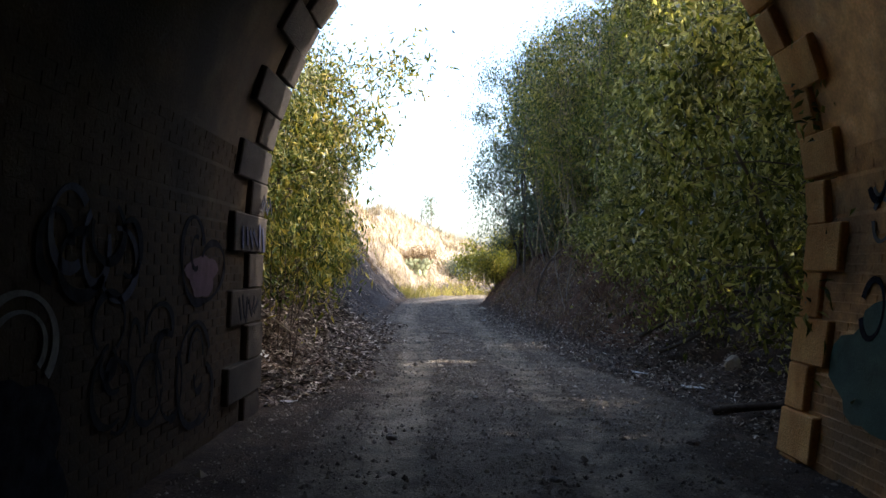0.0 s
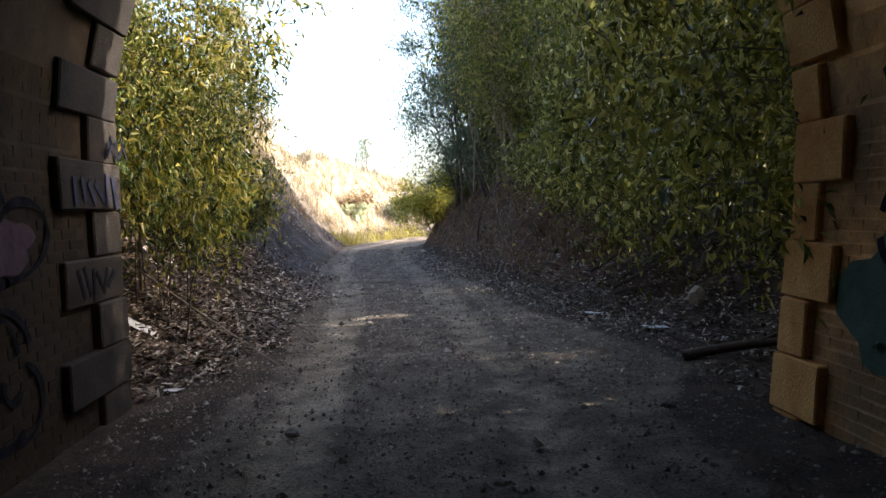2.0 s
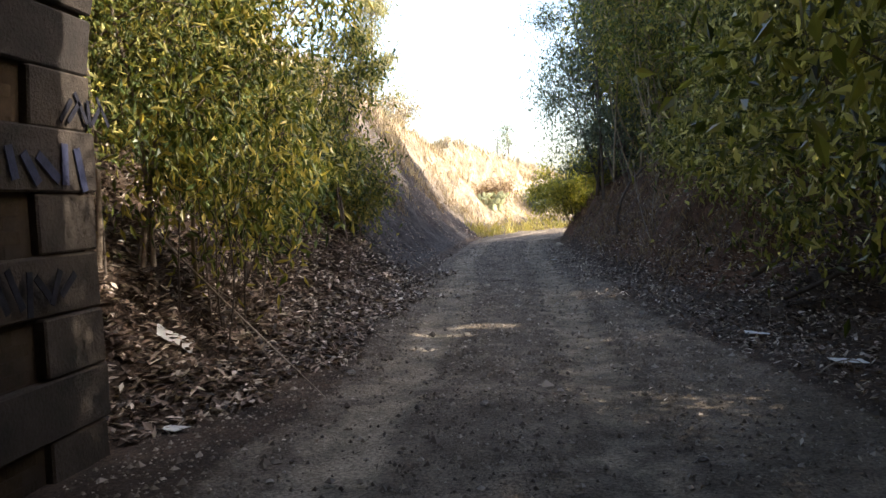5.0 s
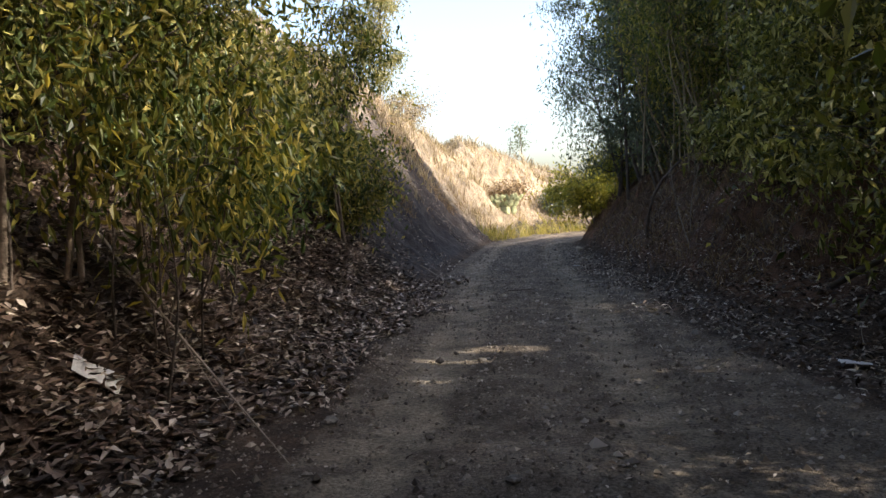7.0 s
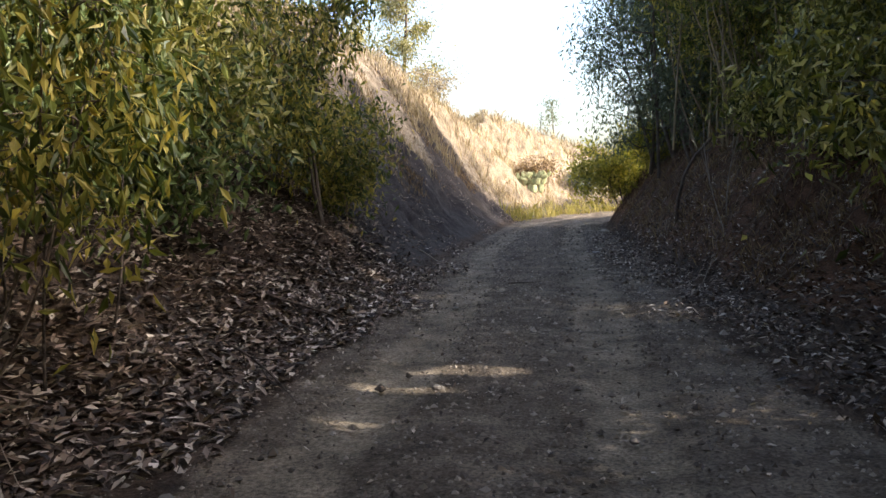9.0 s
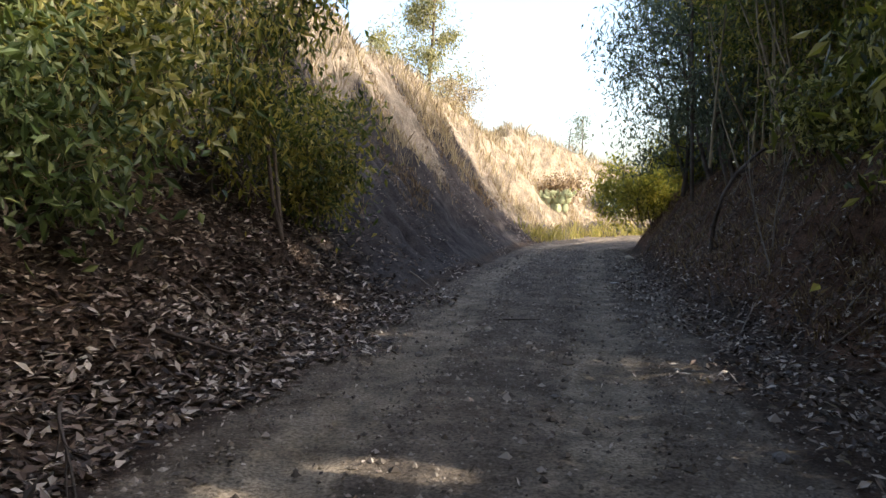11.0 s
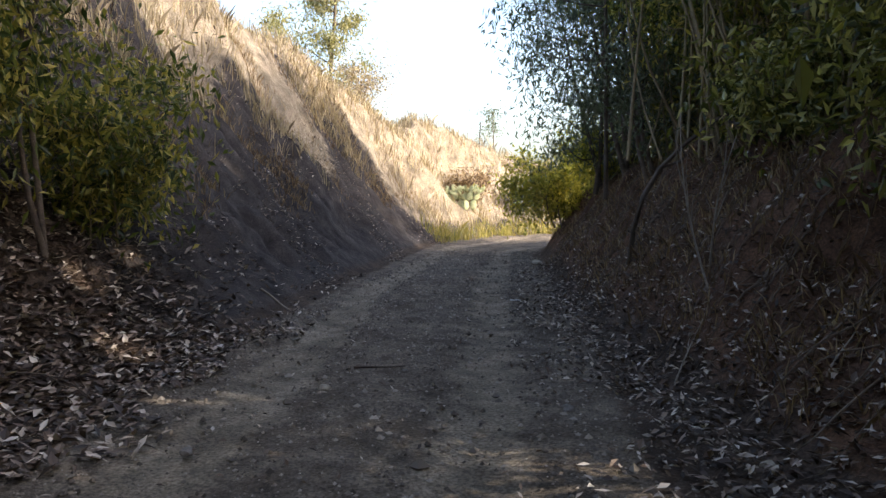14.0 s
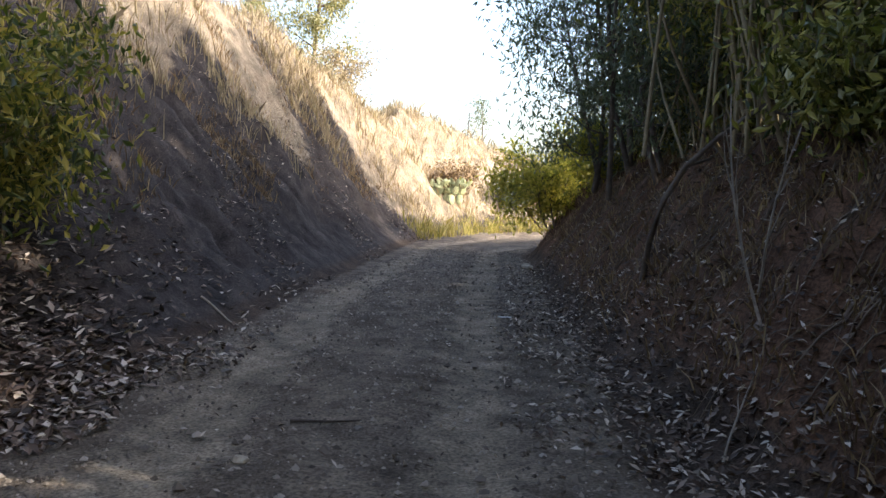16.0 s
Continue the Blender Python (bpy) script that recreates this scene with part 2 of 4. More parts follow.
def leaf_arrays(points, length, width, droop, r):
    """A folded four-cornered leaf at every point."""
    n = len(points)
    d = r.normal(0, 1, (n, 3))
    d[:, 2] -= droop
    d /= np.linalg.norm(d, axis=1, keepdims=True)
    s = np.cross(d, r.normal(0, 1, (n, 3)))
    s /= np.linalg.norm(s, axis=1, keepdims=True) + 1e-9
    u = np.cross(d, s)
    L = length * r.uniform(0.6, 1.35, (n, 1))
    W = width * r.uniform(0.7, 1.3, (n, 1))
    mid = points + d * L * 0.42
    v = np.stack([points, mid + s * W / 2 + u * W * 0.18, points + d * L - u * W * 0.25, mid - s * W / 2 + u * W * 0.18], 1).reshape(-1, 3)
    return v, np.arange(n * 4).reshape(-1, 4)


def lerp(y, *pairs):
    return np.interp(y, [p[0] for p in pairs], [p[1] for p in pairs])


def sstep(x, a, b):
    t = np.clip((np.asarray(x, float) - a) / (b - a), 0, 1)
    return t * t * (3 - 2 * t)


def wave(x, y, f, seed):
    """Cheap smooth noise of about unit size."""
    r = np.random.default_rng(seed)
    out = 0
    for k in range(7):
        a, ph, g = r.uniform(0, 6.28), r.uniform(0, 6.28), f * r.uniform(0.6, 1.9)
        out = out + np.sin((x * np.cos(a) + y * np.sin(a)) * g + ph + 0.8 * np.sin((x * np.sin(a) - y * np.cos(a)) * g * 0.7))
    return out / 2.6


# ---- the lie of the land ----
CX, HALF, SPRING, RISE = 0.275, 2.605, 1.9, 3.4     # the arch: middle, half width, springing, rise
FOOT_L = [(-2.3, -40), (-2.3, 9), (-2.0, 10), (-2.1, 16), (-2.3, 20), (-2.6, 28), (-2.75, 34), (-2.5, 39), (-1.6, 42.5), (0.5, 46), (6, 49.5), (20, 54), (60, 60)]
FOOT_R = [(2.9, -40), (2.9, 7.5), (3.7, 9.2), (3.0, 12), (2.3, 16), (1.95, 18.4), (1.75, 20), (1.45, 22), (1.12, 26), (0.68, 32.5), (0.95, 37), (2.8, 40.5), (8, 44), (20, 47.5), (60, 53)]


def face_y(x):
    """The skewed mouth of the underpass."""
    return 8.37 - 0.222 * x


def foot_distance(x, y, line, side):
    """Distance from a foot line; positive on its outer side."""
    x, y = np.asarray(x, float), np.asarray(y, float)
    best = np.full(x.shape, 1e9)
    sign = np.ones(x.shape)
    for (ax, ay), (bx, by) in zip(line[:-1], line[1:]):
        ux, uy = bx - ax, by - ay
        L2 = ux * ux + uy * uy
        t = np.clip(((x - ax) * ux + (y - ay) * uy) / L2, 0, 1)
        dx, dy = x - ax - t * ux, y - ay - t * uy
        d = np.hypot(dx, dy)
        cr = (ux * (y - ay) - uy * (x - ax)) * side
        near = d < best
        best = np.where(near, d, best)
        sign = np.where(near, np.sign(cr), sign)
    return best * sign


def land(x, y):
    """Height of the ground, and the two distances from the foot lines."""
    x, y = np.asarray(x, float), np.asarray(y, float)
    dl, dr = foot_distance(x, y, FOOT_L, 1), foot_distance(x, y, FOOT_R, -1)
    pl, pr = np.maximum(dl, 0), np.maximum(dr, 0)
    al, bl = lerp(y, (10, 0.32), (18, 0.32), (23, 0.55)), lerp(y, (10, 0.15), (18, 0.16), (23, 0.17), (38, 0.2))
    top = lerp(y, (10, 5.0), (20, 5.6), (36, 6.0), (43, 4.3), (52, 3.5)) - 1.5 * sstep(x, -6, 4) * sstep(y, 40, 46)
    top = top + 0.3 * wave(x, y, 0.5, 3)
    zl = al * pl + bl * pl ** 2
    zl = top - np.log1p(np.exp(np.clip((top - zl) * 2.2, -30, 30))) / 2.2 + 0.05 * np.minimum(pl, 40)
    zl = np.where(dl > 0, np.maximum(zl, 0), 0)
    sr = lerp(y, (10, 0.38), (15.5, 0.36), (19.5, 1.25), (60, 1.3))
    kn = lerp(y, (10, 9.0), (16, 5.0), (20, 1.7), (30, 1.5))
    zr = sr * np.minimum(pr, kn) + 0.33 * np.clip(pr - kn, 0, 12) + lerp(y, (10, 0.5), (16, 0.45), (19, 0.0)) * np.clip(pr - 1.6, 0, 5)
    zr = zr * sstep(pr, -0.1, 0.35)
    rough = 0.11 * wave(x, y, 2.2, 5) + 0.075 * wave(x, y, 6, 6) + 0.03 * wave(x, y, 15, 8)
    out = sstep(np.maximum(pl, pr), 0.05, 1.2)
    gully = 0.10 * np.abs(wave(y, x * 0.15, 5.5, 9)) * sstep(np.maximum(pl, pr), 0.2, 1.0) * sstep(y, 16, 20)
    flat = 0.018 * wave(x, y, 1.6, 11) + 0.010 * wave(x, y, 6, 12)
    bulge = (0.26 * wave(x, y, 1.3, 14) + 0.10 * wave(x, y, 4.5, 16)) * sstep(pl, 0.8, 2.2) * sstep(y, 18, 22)
    z = zl + zr + rough * out + bulge - gully + flat
    far = sstep(np.hypot(x, y - 20), 60, 130)
    z = z * (1 - far) + far * 3.0
    inside = sstep(y - face_y(x), -0.3, 0.5)
    bank = 6.3 * sstep(np.abs(x - CX), 2.95, 3.25) * sstep(y - face_y(x), -0.35, -0.6) * (1 - 0.6 * sstep(np.hypot(x, y), 40, 120))
    return z * inside + (flat * sstep(3.2 - np.abs(x), 0, 0.3) + bank) * (1 - inside), dl, dr


def rut_left(y):
    return lerp(y, (0, -0.75), (6, -0.75), (12, -0.8), (18, -1.1), (24, -1.75), (35, -1.95), (42, 0.0), (50, 6))


def rut_right(y):
    return lerp(y, (0, 1.0), (6, 0.98), (12, 0.82), (18, 0.55), (25, 0.05), (34, -0.3), (40, 2.2), (50, 9))


def axis(lo, hi, step, reach):
    fine = np.arange(lo, hi + 1e-6, step)
    grow = np.cumsum(step * 1.35 ** np.arange(1, 40))
    grow = grow[grow < reach]
    return np.concatenate([(lo - grow)[::-1], fine, hi + grow])


def build_ground():
    xs, ys = axis(-10, 8, 0.11, 2500), axis(2, 48, 0.13, 2500)
    X, Y = np.meshgrid(xs, ys, indexing="ij")
    Z, dl, dr = land(X, Y)
    rl, rr = np.abs(X - rut_left(Y)), np.abs(X - rut_right(Y))
    on = (dl < 0) & (dr < 0)
    Z = Z - 0.035 * (np.exp(-(rl / 0.28) ** 2) + np.exp(-(rr / 0.28) ** 2)) * on
    nx, ny = X.shape
    i, j = np.meshgrid(np.arange(nx - 1), np.arange(ny - 1), indexing="ij")
    f = np.stack([i * ny + j, (i + 1) * ny + j, (i + 1) * ny + j + 1, i * ny + j + 1], -1).reshape(-1, 4)
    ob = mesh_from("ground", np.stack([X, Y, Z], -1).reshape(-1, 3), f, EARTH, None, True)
    edge = np.maximum(dl + lerp(Y, (8, 0.9), (16, 0.4), (22, 0.2)), dr + lerp(Y, (8, 1.1), (16, 0.8), (22, 0.15)))
    layers = {
        "road": 1 - sstep(edge, -0.25, 0.25),
        "rut": np.maximum(np.exp(-(rl / 0.30) ** 2), 0.9 * np.exp(-(rr / 0.33) ** 2)) * (1 - sstep(edge, -0.2, 0.2)) * (0.80 + 0.2 * wave(X, Y, 1.1, 60)),
        "red": sstep(dr, 0.0, 0.6) * sstep(Y, 13, 17),
        # Bare foot below dry top; their edge also paints the bank's shadow line.
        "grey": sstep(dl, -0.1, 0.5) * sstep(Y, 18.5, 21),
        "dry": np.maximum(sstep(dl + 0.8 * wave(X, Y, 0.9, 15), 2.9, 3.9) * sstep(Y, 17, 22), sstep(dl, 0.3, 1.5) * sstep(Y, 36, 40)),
    }
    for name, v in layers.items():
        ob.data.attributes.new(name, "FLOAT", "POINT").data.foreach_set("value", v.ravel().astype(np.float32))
    return tagged(ob, "dusty grey-brown dirt track between earth banks", "ground", kind="structure")


build_ground()


def height(x, y):
    return float(land(np.array([x]), np.array([y]))[0][0])


# ---- the underpass ----


def batter(z, side):
    """How far the foot of the ochre flank stands out into the way."""
    return 0.11 * min(max(SPRING - z, 0.0), SPRING + 0.4) if side > 0 else 0.0


def profile(off=0.0, step=0.12):
    """Points of the arch from the left foot over the crown to the right foot, off metres outside the face, with a course length."""
    ang = np.linspace(np.pi, 0, 60)
    low = np.linspace(-0.4, SPRING, 14)[:-1]
    left = [(CX - HALF - off, z) for z in low]
    arc = [(CX + (HALF + off) * math.cos(a), SPRING + (RISE + off) * math.sin(a)) for a in ang]
    right = [(CX + HALF + off - batter(z, 1), z) for z in low[::-1]]
    return np.array(left + arc + right)


def build_vault():
    """The barrel of the underpass, 0.8 m thick, skewed at its mouth and shut far behind."""
    inner, outer = profile(0.008), profile(0.8)
    n = len(inner)
    back = -16.0
    v, f = [], []
    for prof, shift in ((inner, 0.0), (outer, 0.0)):
        for k in range(9):
            t = k / 8
            for x, z in prof:
                v.append((x, back * (1 - t) + (face_y(x) - 0.05) * t, z))
    for k in range(8):
        for i in range(n - 1):
            a = k * n + i
            f.append((a, a + 1, a + n + 1, a + n))
            o = 9 * n + a
            f.append((o, o + n, o + n + 1, o + 1))
    for i in range(n - 1):
        a = 8 * n + i
        f.append((a, a + 1, 9 * n + a + 1, 9 * n + a))
    ob = mesh_from("wall_underpass", v, f, RENDER_SHADED, None, True)
    ob.data.materials.append(OCHRE_LIT)
    # Right flank takes the render coloured as lit, the rest the shaded one.
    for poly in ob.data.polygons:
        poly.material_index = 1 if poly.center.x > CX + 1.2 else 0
    tagged(ob, "rendered vault of an old brick underpass, left coloured as shaded, right as lit", "wall", kind="structure")
    # Unseen wall, added far behind so that no daylight enters there.
    bm = bmesh.new()
    bmesh.ops.create_cube(bm, size=1, matrix=Matrix.Translation((CX, back - 0.2, 2.5)) @ Matrix.Diagonal((8, 0.4, 7, 1)))
    tagged(part("wall_back", bm, RENDER_SHADED), "unseen end wall added to keep light out of the underpass", "wall", kind="structure")
    return ob


def build_spandrel():
    """The masonry over and beside the mouth, set back behind the ring of stones."""
    outer = profile(0.3)
    v, f = [], []
    for depth in (-0.75, -0.04):
        for x, z in outer:
            v.append((x, face_y(x) + depth, z))
        for x, z in outer:
            ex = np.clip((x - CX) * 4, -10, 10) if z < SPRING + 1.2 else (x - CX) * 3.2
            ez = max(z, -0.4) if z < SPRING else 7.4
            v.append((CX + ex, face_y(CX + ex) + depth, ez))
    n = len(outer)
    for i in range(n - 1):
        for o in (0, 2 * n):
            f.append((o + i, o + i + 1, o + n + i + 1, o + n + i))
        f.append((n + i, n + i + 1, 3 * n + i + 1, 3 * n + i))
    ob = mesh_from("wall_spandrel", v, f, BRICK)
    return tagged(ob, "weathered brick face of the underpass", "wall", kind="structure")


def build_deck():
    """Earth over the vault, on which the upper way runs."""
    n = 24
    v, f = [], []
    for z in (6.1, 6.36):
        for i in range(n + 1):
            x = CX - 3.4 + 6.8 * i / n
            v += [(x, -17, z), (x, face_y(x) - 0.55, z + (0.03 * math.sin(9 * x) if z > 6.2 else 0))]
    m = 2 * (n + 1)
    for i in range(n):
        a = 2 * i
        f += [(a, a + 1, a + 3, a + 2), (m + a, m + a + 2, m + a + 3, m + a + 1), (a, a + 2, m + a + 2, m + a), (a + 1, m + a + 1, m + a + 3, a + 3)]
    return tagged(mesh_from("ground_deck", v, f, EARTH), "bare earth on top of the underpass", "ground", kind="structure")


vault = build_vault()
build_deck()
build_spandrel()


def along(s, off=0.0):
    """Place and outward normal at course length s up one flank; s from 0 at the ground. Returns offsets from the wall line for the left flank."""
    if s < SPRING:
        return 0.0, s, -1.0, 0.0
    a = 0.0
    acc = SPRING
    da = 0.01
    while acc < s and a < math.pi / 2:
        acc += math.hypot(HALF * math.sin(a), RISE * math.cos(a)) * da
        a += da
    nx, nz = -math.cos(a) / HALF, math.sin(a) / RISE
    k = math.hypot(nx, nz)
    return HALF * (1 - math.cos(a)), SPRING + RISE * math.sin(a), nx / k, nz / k


def flank_point(s, side):
    dx, z, nx, nz = along(s)
    x = CX + side * (HALF - dx - batter(z, side))
    return x, z, -side * nx, nz


def wall_block(name, s0, s1, y0, y1, side, proud, mat, parent, r, bevel=0.012):
    """A stone lying on the flank between two course lengths and two places along the wall; slightly worn at its edges."""
    bm = bmesh.new()
    rows = []
    for s in (s0, s1):
        x, z, nx, nz = flank_point(s, side)
        for y in (y0, y1):
            skew = 0.0
            rows.append((Vector((x + nx * 0.12, y + skew, z + nz * 0.12)), Vector((x - nx * proud, y + skew, z - nz * proud))))
    vb = [bm.verts.new(a) for a, _ in rows]
    vt = [bm.verts.new(b + Vector((r.uniform(-1, 1), r.uniform(-1, 1), r.uniform(-1, 1))) * 0.004) for _, b in rows]
    for q in ((vt[0], vt[1], vt[3], vt[2]), (vb[0], vb[2], vb[3], vb[1]), (vb[0], vb[1], vt[1], vt[0]), (vb[1], vb[3], vt[3], vt[1]), (vb[3], vb[2], vt[2], vt[3]), (vb[2], vb[0], vt[0], vt[2])):
        bm.faces.new(q)
    bmesh.ops.recalc_face_normals(bm, faces=bm.faces)
    bmesh.ops.bevel(bm, geom=bm.edges[:], offset=bevel, segments=1, affect="EDGES")
    return part(name, bm, mat, parent)


ring = new("arch_ring")
tagged(ring, "worn sandstone quoins lining the mouth of the underpass", "stone arch", kind="structure")
r_ring = random.Random(4)
for side, long_, short, first, course in ((-1, 1.10, 0.56, -0.115, 0.349), (1, 0.63, 0.33, -0.385, 0.395)):
    k = 0
    s = first
    while s < 6.9:
        size = long_ if k % 2 else short
        size *= r_ring.uniform(0.94, 1.06)
        xm = flank_point(max(s, 0), side)[0]
        end = face_y(xm) + r_ring.uniform(-0.015, 0.015)
        # Left stones get the colour darkened for shade, right ones the lit colour.
        wall_block("quoin", s + 0.005, s + course - 0.005, end - size, end, side, r_ring.uniform(0.04, 0.065), STONE_SHADED if side < 0 else OCHRE_STONE_LIT, ring, r_ring)
        s += course
        k += 1
key = bmesh.new()
bmesh.ops.create_cube(key, size=1, matrix=Matrix.Translation((CX, face_y(CX) - 0.45, SPRING + RISE + 0.05)) @ Matrix.Diagonal((0.5, 0.9, 0.35, 1)))
part("keystone", key, STONE_SHADED, ring)


# ---- trees and shrubs ----
GAPS = [(-0.89, 12.33, 0.30, 0.10), (-0.70, 13.15, 0.55, 0.13), (-0.35, 13.68, 0.5, 0.16), (-1.6, 17.55, 0.40, 0.10), (-1.15, 17.8, 0.45, 0.12), (-2.9, 18.6, 0.60, 0.35), (-1.2, 20.6, 0.5, 0.10), (-4.5, 19.5, 0.6, 0.4), (-4.9, 20.4, 0.4, 0.3),
        (-7.6, 24.5, 0.5, 0.16), (-7.9, 26.0, 0.6, 0.2), (-7.0, 23.3, 0.5, 0.2), (-8.2, 22.4, 0.8, 0.4), (-7.2, 21.6, 0.5, 0.25)]


def thinned(p):
    """Which leaves stay: the canopy has a few open slots through which the sun reaches the track."""
    k = p[:, 2] / sun_dir.z
    gx, gy = p[:, 0] - sun_dir.x * k, p[:, 1] - sun_dir.y * k
    keep = np.ones(len(p), bool)
    for x, y, rx, ry in GAPS:
        keep &= ((gx - x) / rx) ** 2 + ((gy - y) / ry) ** 2 > 1
    return keep


def plant(name, base, stems, reach, leaves, leaf, mat, label, category, seed, spread=0.5, droop=0.8, sigma=0.32, lean=(0, 0), radius=0.05, low=0.25,
          limbs=9, group="", bark=None, limb_len=1.3):
    """A tree or shrub: tapered stems that branch, and a crown of leaves in uneven clumps."""
    r = np.random.default_rng(seed)
    bx, by = base
    bz = height(bx, by) - 0.08
    root = new(name)
    root.location = (bx, by, bz)
    wood_t, wood_l, twigs, spots = [], [], [], []
    for k in range(stems):
        a = r.uniform(0, 6.28)
        foot = np.array([math.cos(a), math.sin(a), 0]) * (0.0 if stems == 1 else r.uniform(0.05, 0.35 + 0.1 * stems * spread))
        top = foot + np.array([lean[0] + r.normal(0, spread), lean[1] + r.normal(0, spread), reach * r.uniform(0.75, 1.05)])
        path = wander(foot, top, 0.10 * reach ** 0.5, 9, r)
        path[0] = foot
        rad = radius * r.uniform(0.7, 1.2)
        wood_t.append((path, np.linspace(rad, rad * 0.2, 9)))
        for q in range(limbs):
            t = low + (1 - low) * (q + r.uniform(0, 1)) / limbs
            p = path[0] + 0
            p = np.array([np.interp(t, np.linspace(0, 1, 9), path[:, c]) for c in range(3)])
            az = r.uniform(0, 6.28)
            ll = limb_len * r.uniform(0.55, 1.25) * (1.15 - 0.55 * t)
            tip = p + np.array([math.cos(az) * ll, math.sin(az) * ll, ll * r.uniform(0.1, 0.7)])
            limb = wander(p, tip, 0.10, 6, r)
            wood_l.append((limb, np.linspace(rad * 0.4 * (1.1 - 0.6 * t), 0.004, 6)))
            for c in range(3):
                u = r.uniform(0.45, 1.05)
                mid = p * (1 - u) + tip * u
                side = mid + r.normal(0, 0.24, 3) * ll * 0.7
                twigs.append((wander(p * 0.4 + mid * 0.6, side, 0.05, 4, r), np.linspace(0.007, 0.002, 4)))
                spots.append(side)
                spots.append(mid + r.normal(0, 0.1, 3))
    spots = np.array(spots)
    for path, rad in wood_t:
        tubes("trunk" if stems == 1 else "stem", [(path, rad)], bark or BARK, root)
    for limb in wood_l:
        tubes("limb", [limb], bark or BARK, root)
    tagged(tubes("twig_mass", twigs, bark or BARK, root), kind="stuff")
    weight = r.gamma(1.2, 1.0, len(spots))
    pick = r.choice(len(spots), leaves, p=weight / weight.sum())
    g = r.normal(0, 1, (leaves, 3)) * np.array([1, 1, 0.85]) * sigma * r.uniform(0.45, 1.25, len(spots))[pick][:, None]
    g[:, 2] -= np.abs(r.normal(0, 0.12, leaves)) * droop
    pts = spots[pick] + g
    z = land(pts[:, 0] + bx, pts[:, 1] + by)[0] - bz
    pts = pts[(pts[:, 2] > z + 0.03) & thinned(pts + np.array([bx, by, bz]))]
    v, f = leaf_arrays(pts, leaf[0], leaf[1], droop, r)
    mesh_from("crown", v, f, mat, root)
    return tagged(root, label, category, group)


RIGHT = "thicket on the shaded bank"
THICK = "dense dark green shrubby tree on the leaf-strewn bank"
for i, (x, y, h) in enumerate([(4.1, 8.5, 5.0), (5.8, 8.3, 6.0), (4.7, 10.2, 5.4), (5.4, 11.4, 6.2), (4.4, 12.7, 5.6), (5.6, 13.8, 7.0), (4.4, 14.9, 6.2), (5.9, 16.0, 7.4), (4.5, 17.2, 6.4), (5.6, 18.6, 7.0)]):
    plant("shrub_tree", (x, y), 4, h, 17500, (0.118, 0.044), LEAF_DARK, THICK, "tree", 100 + i, 0.75, 1.1, 0.34, (-0.45, 0), 0.045, 0.08, 11, RIGHT, limb_len=1.5)
for i, (x, y, h) in enumerate([(3.7, 20.8, 6.2), (3.2, 22.6, 6.4), (4.6, 22.2, 7.2), (3.3, 24.4, 6.6), (4.7, 25.0, 7.5), (4.3, 20.6, 6.6), (4.0, 23.3, 6.8), (5.3, 23.4, 7.2), (3.9, 26.6, 6.4)]):
    plant("cane_tree", (x, y), 16, h, 10000, (0.12, 0.036), LEAF_YELLOW, "slender many-stemmed tree with narrow olive leaves on the bank", "tree", 130 + i, 0.6, 1.1, 0.32,
          (-0.3, 0), 0.021, 0.30, 7, RIGHT, STEM, 1.0)
for i, (x, y, h) in enumerate([(7.2, 17.8, 8.0), (7.0, 20.2, 8.3), (6.8, 22.8, 9.2), (6.6, 25.6, 9.4), (8.2, 28.2, 9.4), (4.9, 28.6, 4.6)]):
    plant("shrub_tree", (x, y), 5, h, 22000, (0.24, 0.09), LEAF_DARK, "dense dark green tree behind the cane thicket", "tree", 140 + i, 0.9, 1.0, 0.42, (0, 0), 0.05, 0.05, 11, RIGHT, limb_len=1.7)
# Out of view; added to shade the left bank, high-crowned to spare the bush.
for i, (x, y, h) in enumerate([(9.6, 30.4, 9.8), (9.9, 32.9, 9.4), (10.0, 35.4, 7.6)]):
    plant("shrub_tree", (x, y), 4, h, 20000, (0.24, 0.09), LEAF_DARK, "tall unseen tree with a bare lower trunk, added behind the thicket to shade the bank", "tree", 180 + i, 0.9, 1.0, 0.42, (0, 0), 0.06, 0.5, 12, RIGHT, limb_len=2.0)
for i, (x, y, h) in enumerate([(2.4, 26.4, 6.8), (2.7, 28.2, 7.0), (2.1, 29.8, 5.4)]):
    plant("willow", (x, y), 3, h, 11000, (0.14, 0.034), LEAF_GREY, "airy grey-green tree leaning over the track", "tree", 150 + i, 0.6, 1.2, 0.30, (-0.7, -0.2), 0.06, 0.15, 13, limb_len=1.7)
for i, (x, y, h) in enumerate([(1.35, 32.6, 1.7), (1.5, 34.8, 1.9), (2.1, 31.2, 1.6)]):
    plant("roadside_bush", (x, y), 5, h, 3800, (0.13, 0.06), LEAF_BRIGHT, "sunlit yellow-green bush at the bend of the track", "bush", 160 + i, 0.6, 0.5, 0.24, (-0.2, 0), 0.02, 0.15, 7, limb_len=0.7)
for i, (x, y, h) in enumerate([(3.9, 17.6, 1.6), (4.3, 19.4, 1.5), (3.7, 20.6, 1.2), (3.7, 29.4, 1.9), (4.6, 30.8, 1.7)]):
    plant("low_shrub", (x, y), 6, h, 7000, (0.12, 0.045), LEAF_DARK, "low broad-leaved green shrub on the red-brown bank", "bush", 170 + i, 0.5, 0.8, 0.26, (-0.2, 0), 0.014, 0.15, 6, "", STEM, 0.8)

LEFT = "trees on the litter slope"
GOLD = "leafy tree with golden-green foliage on the slope"
